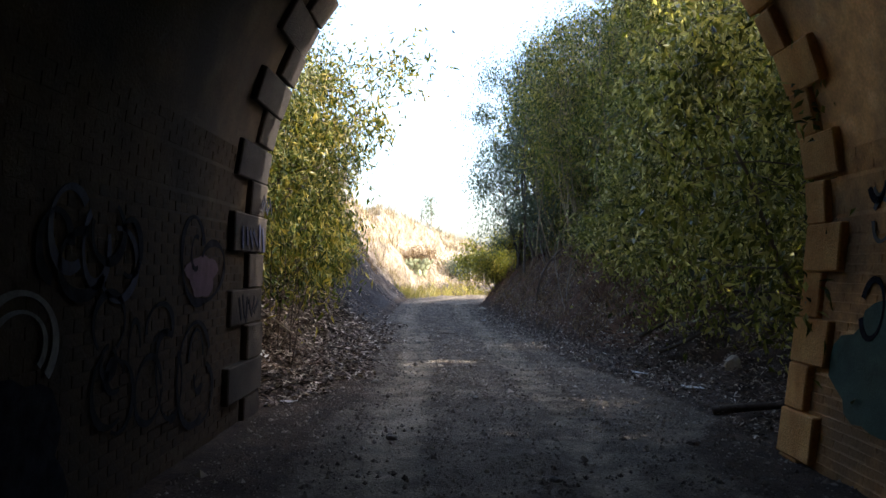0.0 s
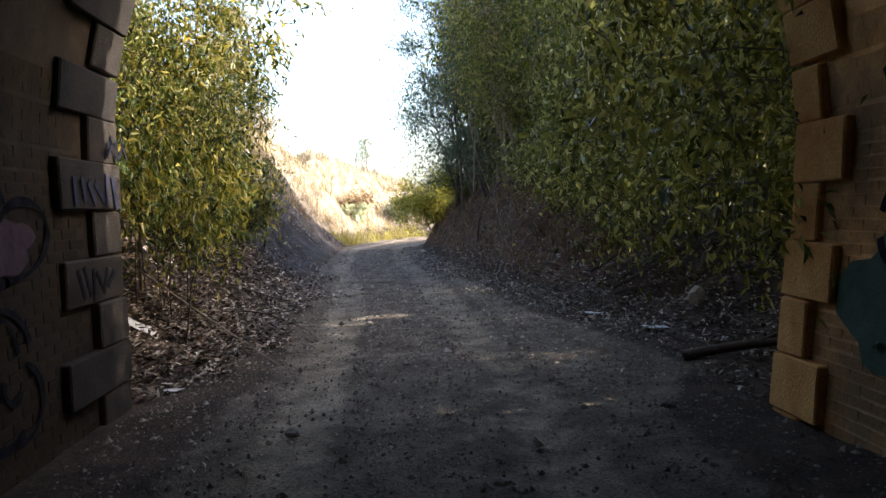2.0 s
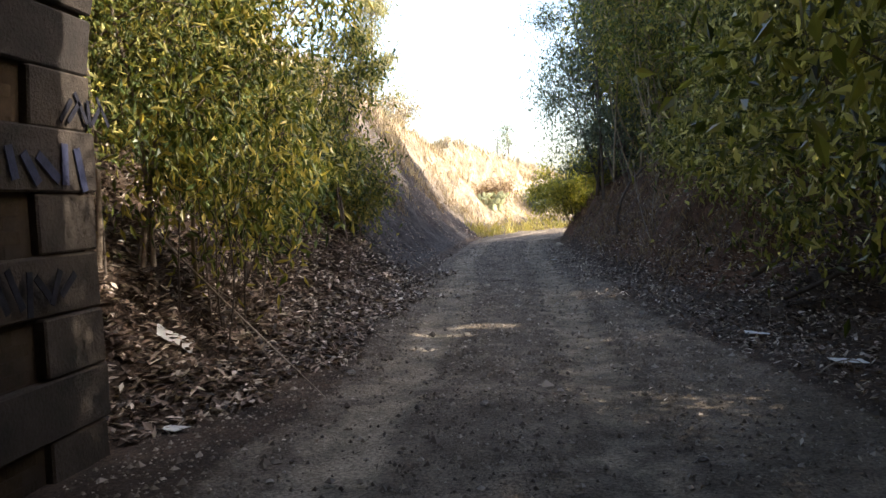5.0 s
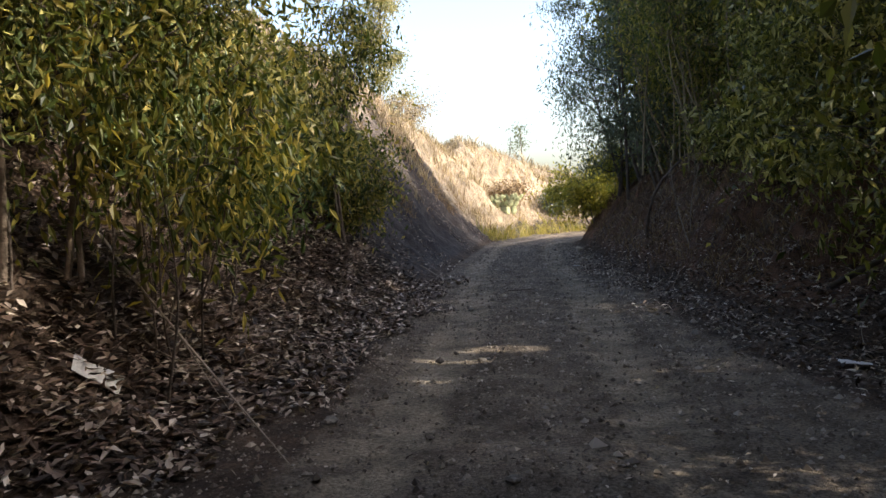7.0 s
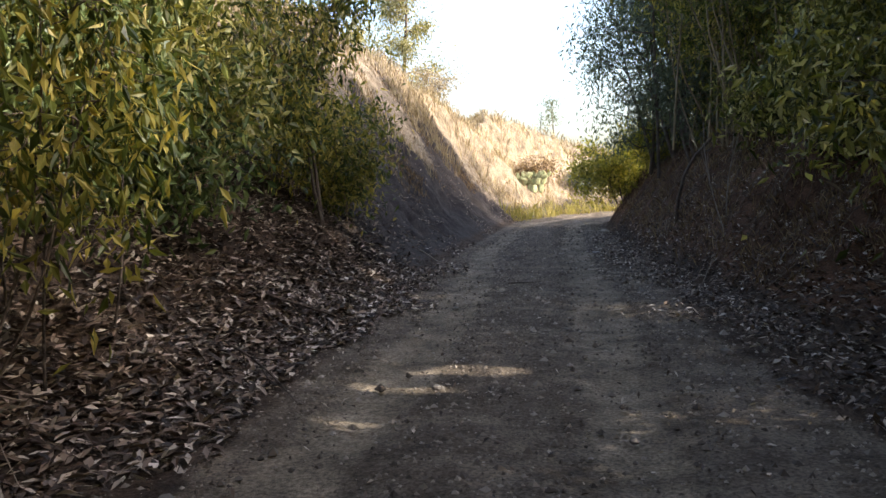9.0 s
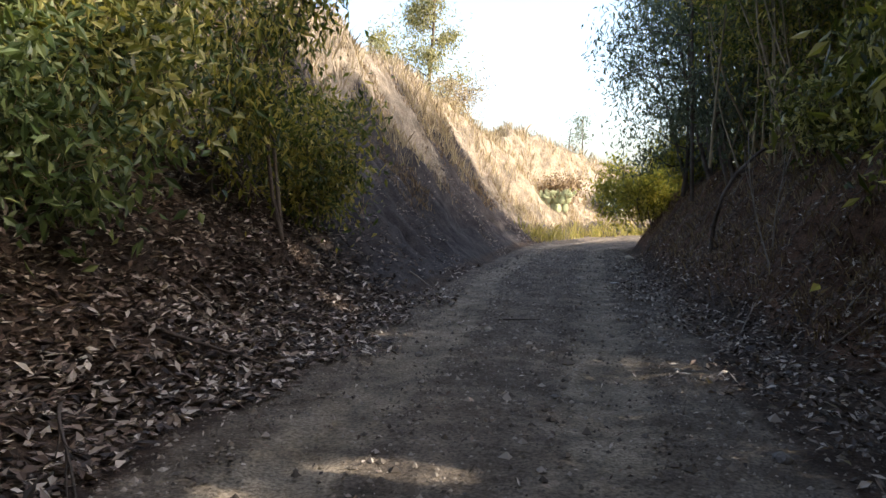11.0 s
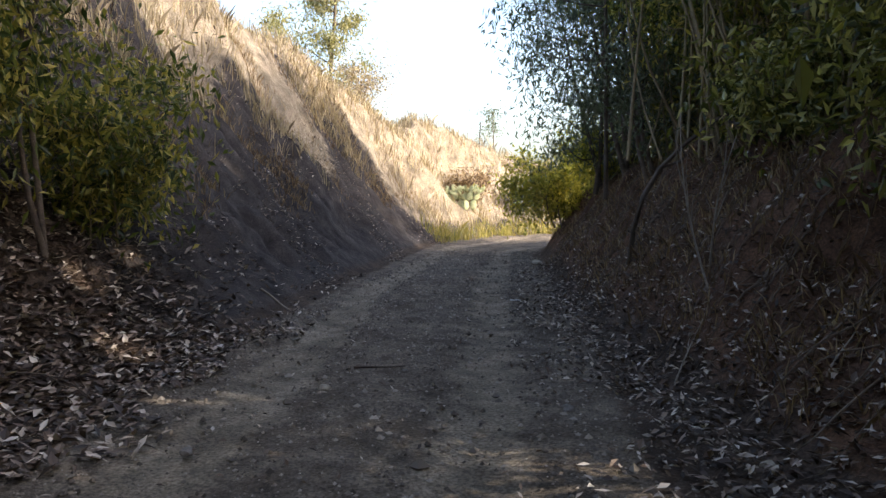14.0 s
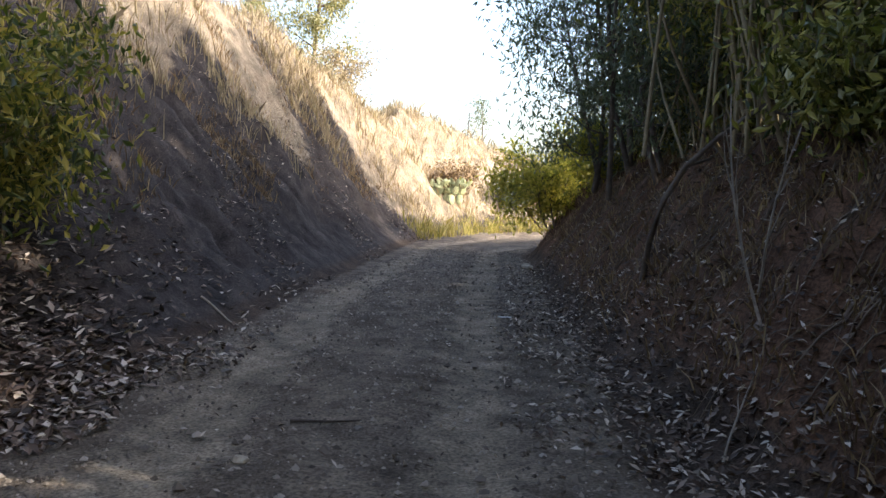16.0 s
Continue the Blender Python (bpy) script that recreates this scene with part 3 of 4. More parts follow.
plant("sapling_tree", (-3.6, 11.4), 4, 5.4, 18000, (0.085, 0.032), LEAF_OLIVE, "young tree with drooping yellow-green leaves beside the underpass", "tree", 201, 0.45, 1.0, 0.26, (0.3, 0.3), 0.026, 0.30, 11, LEFT, BARK, 1.2)
plant("sapling_tree", (-2.7, 11.6), 4, 3.0, 3500, (0.13, 0.04), LEAF_YELLOW, "thin bare-stemmed sapling in the leaf litter", "tree", 212, 0.3, 1.5, 0.24, (0.1, 0.2), 0.013, 0.4, 7, LEFT, BARK, 0.7)
plant("sapling_tree", (-5.2, 13.2), 4, 6.5, 24000, (0.09, 0.034), LEAF_OLIVE, GOLD, "tree", 202, 0.7, 1.0, 0.30, (0.2, 0), 0.04, 0.32, 12, LEFT, BARK, 1.4)
plant("sapling_tree", (-5.3, 15.0), 4, 5.4, 12000, (0.11, 0.042), LEAF_YELLOW, GOLD, "tree", 203, 0.6, 1.3, 0.32, (0.2, 0), 0.03, 0.32, 11, LEFT, BARK, 1.2)
plant("sapling_tree", (-5.8, 17.4), 4, 4.6, 13000, (0.11, 0.042), LEAF_YELLOW, GOLD, "tree", 213, 0.7, 1.3, 0.34, (0, 0), 0.04, 0.12, 11, LEFT, BARK, 1.3)
plant("sapling_tree", (-3.65, 18.4), 3, 4.2, 5500, (0.13, 0.042), LEAF_YELLOW, "small tree with drooping olive leaves at the foot of the bank", "tree", 204, 0.3, 1.4, 0.26, (0.05, 0.1), 0.026, 0.25, 10, LEFT, BARK, 0.85)
plant("low_shrub", (-5.2, 12.0), 6, 1.9, 9000, (0.15, 0.055), LEAF_DARK, "low dark green shrub in the litter", "bush", 205, 0.5, 0.8, 0.3, (0, 0), 0.015, 0.1, 7, "", STEM, 0.9)
plant("low_shrub", (-4.5, 15.9), 6, 1.4, 8000, (0.15, 0.055), LEAF_DARK, "low dark green shrub in the litter", "bush", 206, 0.5, 0.8, 0.3, (0, 0), 0.015, 0.1, 7, "", STEM, 0.9)
plant("low_shrub", (-3.7, 19.8), 6, 1.8, 5500, (0.12, 0.042), LEAF_YELLOW, "low shrub with olive leaves at the foot of the bank", "bush", 207, 0.45, 0.9, 0.24, (0.2, 0), 0.012, 0.15, 6, "", STEM, 0.6)
plant("low_shrub", (-5.2, 17.2), 6, 1.4, 7000, (0.15, 0.055), LEAF_DARK, "low dark green shrub in the litter", "bush", 214, 0.5, 0.8, 0.3, (0, 0), 0.015, 0.1, 7, "", STEM, 0.9)
for i, (x, y) in enumerate([(-4.0, 14.9), (-4.8, 16.3), (-4.9, 14.2)]):
    plant("low_shrub", (x, y), 6, 1.1, 5500, (0.13, 0.055), LEAF_GREEN, "low fresh green shrub in the hollow of the slope", "bush", 230 + i, 0.5, 0.8, 0.3, (0, 0), 0.014, 0.05, 7, "", STEM, 0.9)
plant("leaning_tree", (-3.3, 12.3), 1, 5.2, 1500, (0.12, 0.035), LEAF_YELLOW, "slender leaning tree with sparse leaves over the track", "tree", 215, 0.1, 1.0, 0.22, (2.0, -0.2), 0.03, 0.62, 9, LEFT, STEM, 0.8)
plant("gum_tree", (-10.2, 53), 1, 12.0, 9000, (0.24, 0.08), LEAF_GUM, "tall slender gum tree on top of the bank", "tree", 208, 0.2, 1.2, 0.5, (0, 0), 0.16, 0.12, 22, limb_len=1.6)
plant("gum_tree", (-13.0, 50), 1, 8.0, 4500, (0.22, 0.07), LEAF_GUM, "pale leafy tree on top of the bank", "tree", 209, 0.3, 1.2, 0.5, (0, 0), 0.12, 0.15, 18, limb_len=1.6)
plant("wispy_tree", (-8.6, 49), 3, 4.6, 4500, (0.16, 0.05), STRAW, "wispy half-bare tree on the dry crest", "tree", 210, 0.7, 0.8, 0.4, (0.5, 0), 0.05, 0.2, 12, limb_len=1.2)
plant("wispy_tree", (-2.5, 58), 1, 3.4, 700, (0.16, 0.05), LEAF_GREY, "thin bare tree on the far crest", "tree", 211, 0.2, 0.8, 0.3, (0.2, 0), 0.05, 0.4, 8, limb_len=0.8)


# ---- loose cover ----
def scatter(n, x0, x1, y0, y1, keep, r):
    x, y = r.uniform(x0, x1, n), r.uniform(y0, y1, n)
    z, dl, dr = land(x, y)
    ok = keep(x, y, dl, dr, r.uniform(0, 1, n)) & (y > face_y(x) + 0.1)
    return x[ok], y[ok], z[ok]


def litter(name, pts, length, width, mat, r, label):
    x, y, z = pts
    n = len(x)
    a, tilt = r.uniform(0, 6.28, n), r.normal(0, 0.35, n)
    d = np.stack([np.cos(a) * np.cos(tilt), np.sin(a) * np.cos(tilt), np.sin(tilt)], 1)
    up = np.stack([r.normal(0, 0.3, n), r.normal(0, 0.3, n), np.ones(n)], 1)
    s = np.cross(d, up)
    s /= np.linalg.norm(s, axis=1, keepdims=True)
    L, W = length * r.uniform(0.5, 1.5, (n, 1)), width * r.uniform(0.6, 1.4, (n, 1))
    p = np.stack([x, y, z + 0.012 + r.uniform(0, 0.03, n)], 1)
    lift = np.array([0, 0, 1.0]) * W * r.uniform(0.1, 0.5, (n, 1))
    v = np.stack([p - d * L / 2, p + s * W / 2 + lift, p + d * L / 2 + lift * r.uniform(0, 1.5, (n, 1)), p - s * W / 2 + lift], 1).reshape(-1, 3)
    ob = mesh_from(name, v, np.arange(n * 4).reshape(-1, 4), mat)
    return tagged(ob, label, "leaf litter", kind="stuff")


r_l = np.random.default_rng(31)
left_keep = lambda x, y, dl, dr, q: (dl > -0.5 - 0.25 * wave(x, y, 2, 40)) & (q < np.clip(0.35 + 0.7 * (dl + 0.6), 0, 1) * (1 - 0.93 * sstep(y, 18.5, 21.5)) * (1 - sstep(dl, 3, 6)))
litter("leaf_litter", scatter(75000, -7.5, -1.0, 8.9, 23, left_keep, r_l), 0.098, 0.041, LITTER, r_l, "thick layer of dry brown and grey fallen leaves")
right_keep = lambda x, y, dl, dr, q: (dr > -0.9 - 0.3 * wave(x, y, 2, 41)) & (q < np.clip(0.15 + 0.55 * (dr + 0.9), 0, 0.8) * (1 - 0.35 * sstep(dr * sstep(y, 15, 19), 0.3, 0.8)) * (1 - 0.6 * sstep(y, 22, 27)))
litter("leaf_litter", scatter(95000, 0.4, 6.5, 7.6, 30, right_keep, r_l), 0.072, 0.03, LITTER, r_l, "dry fallen leaves along the foot of the bank")
bank_keep = lambda x, y, dl, dr, q: (dl > -0.2) & (dl < 5) & (q < 0.14 + 0.4 * wave(x, y, 1.4, 44))
litter("leaf_litter", scatter(32000, -8.5, -2.0, 19, 38, bank_keep, r_l), 0.085, 0.03, LITTER, r_l, "scattered dead leaves and straw on the grey bank")
road_keep = lambda x, y, dl, dr, q: (dl < 0) & (dr < 0) & (q < 0.5)
litter("leaf_litter", scatter(7000, -2.2, 2.9, 8, 34, road_keep, r_l), 0.045, 0.018, LITTER, r_l, "stray dead leaves on the dirt track")


def pebbles(n, r):
    x, y = r.uniform(-2.2, 2.9, n), r.uniform(1.5, 34, n) ** 1.0
    z, dl, dr = land(x, y)
    rut = np.minimum(np.abs(x - rut_left(y)), np.abs(x - rut_right(y)))
    ok = (dl < 0.1) & (dr < 0.1) & (r.uniform(0, 1, n) < 0.25 + 0.75 * sstep(rut, 0.15, 0.45))
    x, y, z = x[ok], y[ok], z[ok]
    n = len(x)
    s = (r.gamma(1.2, 0.0055, n) + 0.005)[:, None, None]
    base = np.array([(1, 0, 0), (0, 1, 0), (-1, 0, 0), (0, -1, 0), (0, 0, 0.8), (0, 0, -0.5)], float)
    v = base[None] * s * r.uniform(0.6, 1.3, (n, 6, 1))
    a = r.uniform(0, 6.28, n)
    c, sn = np.cos(a)[:, None], np.sin(a)[:, None]
    v = np.stack([v[..., 0] * c - v[..., 1] * sn, v[..., 0] * sn + v[..., 1] * c, v[..., 2]], -1)
    v += np.stack([x, y, z], 1)[:, None]
    t = np.array([(0, 1, 4), (1, 2, 4), (2, 3, 4), (3, 0, 4), (1, 0, 5), (2, 1, 5), (3, 2, 5), (0, 3, 5)])
    f = (np.arange(n)[:, None, None] * 6 + t[None]).reshape(-1, 3)
    return tagged(mesh_from("gravel", v.reshape(-1, 3), f, GRAVEL), "scattered grey pebbles and clods on the track", "gravel", kind="stuff")


pebbles(60000, np.random.default_rng(33))


def grass(name, pts, tall, mat, r, label, lean=0.35, blades=1):
    x, y, z = pts
    n = len(x)
    h = tall * r.uniform(0.4, 1.3, n)
    a = r.uniform(0, 6.28, n)
    w = 0.006 + 0.012 * tall * r.uniform(0.5, 1, n)
    d = r.normal(0, lean, (n, 2)) * h[:, None]
    p = np.stack([x, y, z - 0.02], 1)
    s = np.stack([np.cos(a) * w, np.sin(a) * w, np.zeros(n)], 1)
    mid = p + np.stack([d[:, 0] * 0.35, d[:, 1] * 0.35, h * 0.6], 1)
    tip = p + np.stack([d[:, 0], d[:, 1], h], 1)
    v = np.stack([p - s, p + s, mid + s * 0.7, tip, mid - s * 0.7], 1).reshape(-1, 3)
    return tagged(mesh_from(name, v, np.arange(n * 5).reshape(-1, 5), mat), label, "grass", kind="stuff")


def tufted(n, x0, x1, y0, y1, keep, r, per=9, rad=0.12):
    x, y, _ = scatter(n, x0, x1, y0, y1, keep, r)
    x = np.repeat(x, per) + r.normal(0, rad, len(x) * per)
    y = np.repeat(y, per) + r.normal(0, rad, len(y) * per)
    return x, y, land(x, y)[0]


r_g = np.random.default_rng(35)
crest = lambda x, y, dl, dr, q: (q < sstep(dl + 0.9 * wave(x, y, 1.0, 50), 2.7, 4.2)) & (dl < 12)
grass("dry_grass", tufted(6500, -14, -4, 19, 62, crest, r_g, 11, 0.14), 0.42, STRAW, r_g, "sun-bleached dry grass on the upper bank")
far_bank = lambda x, y, dl, dr, q: (dl > 0.4) & (dl < 14) & (q < 0.75)
grass("dry_grass", tufted(4200, -7, 14, 39, 66, far_bank, r_g, 11, 0.16), 0.45, STRAW, r_g, "sun-bleached dry grass on the far bank")
slope = lambda x, y, dl, dr, q: (dl > 1.4) & (dl < 4.5) & (q < 0.06 + 0.5 * wave(x, y, 1.5, 51))
grass("brown_grass", tufted(5000, -9, -2.4, 19, 42, slope, r_g, 14, 0.10), 0.17, DARKSTRAW, r_g, "sparse withered grass on the grey bank")
rbank = lambda x, y, dl, dr, q: (dr > 0.25) & (dr < 3.0) & (q < 0.5 + 0.3 * wave(x, y, 1.5, 52))
grass("brown_grass", tufted(6500, 1.1, 6, 16.2, 36, rbank, r_g, 8, 0.08), 0.16, DARKSTRAW, r_g, "withered grass hanging on the red-brown bank", 0.5)
verge = lambda x, y, dl, dr, q: (dl > -0.35) & (dl < 0.6)
grass("verge_grass", tufted(700, -3.4, 3.5, 37.5, 47, verge, r_g, 10, 0.12), 0.42, GREENGRASS, r_g, "yellow-green grass along the bend of the track")


# ---- painted marks on the walls ----
def stroke(name, cy, cz, ry, rz, a0, a1, width, mat, parent, side=-1, slant=0.0, n=22):
    """A sprayed line along part of an ellipse on the flank, a film of paint 3 mm proud."""
    x = CX + side * (HALF - 0.008)
    v, f = [], []
    for i in range(n + 1):
        t = i / n
        a = radians(a0 + (a1 - a0) * t)
        w = width * (0.8 + 0.35 * math.sin(7 * t + cy * 3)) / 2
        for k in (-1, 1):
            y, z = cy + (ry + k * w) * math.cos(a), cz + (rz + k * w) * math.sin(a)
            xb = x - side * batter(z, side)
            v += [(xb, y + slant * (z - cz), z), (xb - side * 0.003, y + slant * (z - cz), z)]
    for i in range(n):
        a, b = i * 4, i * 4 + 4
        f += [(a + 1, a + 3, b + 3, b + 1), (a, b, b + 2, a + 2), (a, a + 1, b + 1, b), (a + 2, b + 2, b + 3, a + 3)]
    return mesh_from(name, v, f, mat, parent)


def blot(name, cy, cz, ry, rz, mat, parent, side=-1, seed=1, n=28, inset=0.006):
    """A sprayed patch with an uneven rim."""
    x = CX + side * (HALF - inset)
    r = random.Random(seed)
    ph = [r.uniform(0, 6.28) for _ in range(4)]
    bm = bmesh.new()
    rim = []
    for i in range(n):
        a = 2 * math.pi * i / n
        k = 1 + 0.12 * math.sin(3 * a + ph[0]) + 0.09 * math.sin(5 * a + ph[1]) + 0.05 * math.sin(9 * a + ph[2])
        z = cz + rz * k * math.sin(a)
        rim.append(bm.verts.new((x - side * batter(z, side), cy + ry * k * math.cos(a), z)))
    face = bm.faces.new(rim)
    ext = bmesh.ops.extrude_face_region(bm, geom=[face])
    bmesh.ops.translate(bm, verts=[e for e in ext["geom"] if isinstance(e, bmesh.types.BMVert)], vec=(-side * 0.002, 0, 0))
    bmesh.ops.recalc_face_normals(bm, faces=bm.faces)
    return part(name, bm, mat, parent)


def mark(label):
    return tagged(new("graffiti"), label, "graffiti", "graffiti in the underpass")


g = mark("black heart-shaped bubble outline filled with dull pink spray paint")
blot("fill", 7.10, 1.42, 0.36, 0.17, PINK, g, seed=2)
stroke("outline", 6.86, 1.62, 0.25, 0.26, 10, 185, 0.060, INK, g)
stroke("outline", 7.02, 1.62, 0.42, 0.42, 178, 285, 0.065, INK, g)
stroke("outline", 7.36, 1.52, 0.30, 0.17, -20, 165, 0.055, INK, g)
stroke("outline", 7.12, 1.50, 0.54, 0.29, -95, 8, 0.060, INK, g)
stroke("curl", 6.92, 1.60, 0.10, 0.13, 60, 300, 0.035, INK, g)
g = mark("black outlined hooked bubble letter on the wall")
stroke("outline", 6.98, 0.64, 0.38, 0.41, 25, 300, 0.052, INK, g)
stroke("outline", 7.16, 0.46, 0.28, 0.24, -110, 70, 0.052, INK, g)
stroke("outline", 7.00, 0.72, 0.17, 0.27, 10, 175, 0.040, INK, g)
stroke("hook", 7.08, 0.58, 0.10, 0.09, 150, 330, 0.060, INK, g)
g = mark("black outlined tall bubble letter on the wall")
stroke("outline", 6.40, 0.70, 0.20, 0.32, 70, 290, 0.046, INK, g, slant=-0.25)
stroke("outline", 6.48, 0.62, 0.22, 0.26, -90, 60, 0.046, INK, g)
stroke("bar", 6.30, 0.96, 0.16, 0.07, 20, 170, 0.046, INK, g)
g = mark("black outlined rounded bubble letter on the wall")
stroke("outline", 6.07, 0.66, 0.22, 0.22, 0, 200, 0.046, INK, g)
stroke("outline", 6.08, 0.60, 0.22, 0.17, 175, 370, 0.046, INK, g)
stroke("arch", 6.24, 1.06, 0.24, 0.17, -30, 190, 0.052, INK, g)
stroke("outline", 5.82, 0.92, 0.09, 0.22, 10, 190, 0.040, INK, g)
g = mark("black outlined looping bubble letters on the wall")
stroke("outline", 5.45, 1.15, 0.21, 0.18, -60, 230, 0.050, INK, g)
stroke("outline", 5.50, 0.76, 0.25, 0.24, 120, 300, 0.050, INK, g)
stroke("outline", 5.62, 0.68, 0.20, 0.22, -120, 90, 0.050, INK, g)
stroke("scribble", 5.55, 0.82, 0.12, 0.10, 0, 300, 0.060, INK, g)
stroke("scribble", 5.45, 0.92, 0.10, 0.09, 90, 420, 0.060, INK, g)
g = mark("overlapping dark blue spray-painted scrawl")
for k in range(7):
    stroke("loop", 4.80 + 0.15 * k, 1.60 + 0.11 * math.sin(2.1 * k), 0.16 + 0.05 * (k % 3), 0.18 + 0.04 * (k % 2), 40 * k, 40 * k + 260, 0.068, BLUEP if k % 2 else INK, g)
g = mark("pale curved spray-painted bands")
stroke("band", 4.50, 1.10, 0.34, 0.26, -40, 170, 0.06, WHITEP, g)
stroke("band", 4.50, 1.10, 0.24, 0.17, -40, 170, 0.04, WHITEP, g)
g = mark("black patch with an uneven rim low on the wall")
blot("patch", 4.45, 0.50, 0.55, 0.42, INK, g, seed=5)
g = mark("dark green painted patch low on the wall")
blot("patch", 6.45, 0.88, 0.62, 0.48, GREENP, g, 1, 7)
stroke("outline", 6.62, 1.32, 0.15, 0.22, 20, 340, 0.053, INK, g, 1)
g = mark("pale loop lettering outlined in black")
stroke("loop", 6.68, 2.35, 0.13, 0.22, 0, 330, 0.060, INK, g, 1)
stroke("loop", 6.66, 2.30, 0.08, 0.13, 0, 330, 0.03, WHITEP, g, 1)
stroke("loop", 6.62, 1.98, 0.12, 0.16, 30, 360, 0.04, WHITEP, g, 1)
stroke("loop", 6.30, 2.20, 0.16, 0.26, 0, 340, 0.060, INK, g, 1)


def stone_mark(y, z, w, h, mat, label, seed):
    """Short brushed bars on a quoin, where lettering has run together."""
    r = random.Random(seed)
    root = mark(label)
    x0 = CX - HALF + 0.078
    for k in range(6):
        bm = bmesh.new()
        yy = y + w * (k - 2.5) / 5.4
        bmesh.ops.create_cube(bm, size=1, matrix=Matrix.Translation((x0, yy, z + r.uniform(-0.02, 0.02))) @ Matrix.Rotation(r.uniform(-0.9, 0.9), 4, "X") @ Matrix.Diagonal((0.004, w * 0.075, h * r.uniform(0.8, 1.25), 1)))
        part("bar", bm, mat, root)


stone_mark(8.35, 1.78, 0.80, 0.22, BLUEP, "smeared blue paint lettering on a quoin", 3)
stone_mark(8.80, 2.12, 0.40, 0.18, INK, "thin black scrawl on a quoin", 4)
stone_mark(8.25, 1.10, 0.60, 0.20, INK, "smeared black paint on a quoin", 5)


# ---- small things on the ground ----
def sheet(x, y, w, d, turn, label):
    """A thin crumpled sheet that lies along the slope under it."""
    bm = bmesh.new()
    bmesh.ops.create_grid(bm, x_segments=6, y_segments=5, size=0.5)
    r = random.Random(int(x * 100))
    a = radians(turn)
    base = height(x, y)
    for v in bm.verts:
        u, k = v.co.x * w * (1 + 0.12 * v.co.y), v.co.y * d
        dx, dy = u * math.cos(a) - k * math.sin(a), u * math.sin(a) + k * math.cos(a)
        v.co = Vector((dx, dy, height(x + dx, y + dy) - base + 0.05 * w * math.sin(9 * u + 7 * k + x) + r.uniform(0, 0.006)))
    ext = bmesh.ops.extrude_face_region(bm, geom=bm.faces[:])
    bmesh.ops.translate(bm, verts=[e for e in ext["geom"] if isinstance(e, bmesh.types.BMVert)], vec=(0, 0, 0.004))
    bmesh.ops.recalc_face_normals(bm, faces=bm.faces)
    ob = part("paper_sheet", bm, PAPER)
    ob.location = (x, y, base + 0.035)
    return tagged(ob, label, "litter", "scraps of litter")


sheet(-2.78, 10.73, 0.29, 0.17, 20, "crumpled white sheet of paper on the dead leaves")
sheet(-2.09, 9.32, 0.20, 0.13, -25, "small white scrap of paper by the wall")
sheet(2.89, 11.09, 0.26, 0.16, 10, "pale scrap of card among the leaves")
sheet(2.57, 12.68, 0.24, 0.13, -8, "pale scrap of card at the edge of the track")
sheet(0.54, 22.98, 0.15, 0.05, 5, "white scrap of paper on the track")


def stone(x, y, size, mat, label, seed, squash=0.6, name="stone"):
    bm = bmesh.new()
    bmesh.ops.create_icosphere(bm, subdivisions=2, radius=size)
    r = random.Random(seed)
    off = r.uniform(0, 50)
    for v in bm.verts:
        k = 1 + 0.45 * noise.noise(v.co / size * 1.1 + Vector((off, 0, 0)))
        v.co = Vector((v.co.x * k, v.co.y * k * 0.8, v.co.z * k * squash))
    ob = part(name, bm, mat)
    ob.location = (x, y, height(x, y) + size * squash * 0.35)
    return tagged(ob, label, "stone")


stone(1.91, 7.88, 0.055, DEADWOOD, "dark clod of earth on the track", 1)
stone(0.72, 29.74, 0.13, ROCK, "pale rock at the edge of the track", 2)
stone(-0.66, 17.99, 0.05, ROCK, "pale pebble on the track", 3)
stone(2.14, 16.72, 0.05, ROCK, "pale pebble at the edge of the track", 4)
stone(3.62, 11.75, 0.11, ROCK, "upright pale block of stone among the leaves", 5, 1.4)
for i in range(14):
    stone(-1.6 + 3.4 * ((i * 0.618) % 1), 5.5 + 1.1 * i, 0.03 + 0.012 * (i % 3), PEBBLE, "small grey stone on the track", 20 + i)


def stick(a, b, radius, mat, label, seed, bend=0.06, forks=0, name="fallen_branch"):
    r = np.random.default_rng(seed)
    path = wander(a, b, bend, 9, r)
    root = new(name)
    tubes("stem", [(path, np.linspace(radius, radius * 0.4, 9))], mat, root)
    for k in range(forks):
        p = path[3 + k % 5]
        d = (path[-1] - path[0]) * 0.25 + r.normal(0, 0.16, 3) * np.linalg.norm(path[-1] - path[0]) * 0.6
        tubes("twig", [(wander(p, p + d, bend * 0.5, 5, r), np.linspace(radius * 0.5, radius * 0.15, 5))], mat, root)
    return tagged(root, label, "branch")


def on(x, y, up=0.02):
    return (x, y, height(x, y) + up)


stick(on(2.65, 9.6, 0.04), on(4.3, 9.1, 0.03), 0.055, DEADWOOD, "dark rotten log lying beside the track", 1, 0.03, 2, "fallen_log")
stick((-3.85, 12.5, 1.3), on(-1.25, 10.1, 0.02), 0.014, PALEWOOD, "long pale bare stick slanting over the leaves", 2, 0.05, 2)
stick(on(-2.75, 15.0), on(-2.0, 15.6), 0.02, DEADWOOD, "dark dead branch on the leaf litter", 3, 0.03, 3)
stick(on(-2.5, 13.9), on(-1.32, 12.6), 0.013, DEADWOOD, "thin dead branch on the leaf litter", 4, 0.05, 3)
stick(on(-0.62, 18.72, 0.015), on(-0.20, 18.82, 0.015), 0.012, DEADWOOD, "short dark stick on the track", 5, 0.01)
stick(on(-2.75, 22.15), on(-2.2, 21.85), 0.014, PALEWOOD, "short pale stick at the foot of the bank", 6, 0.02)
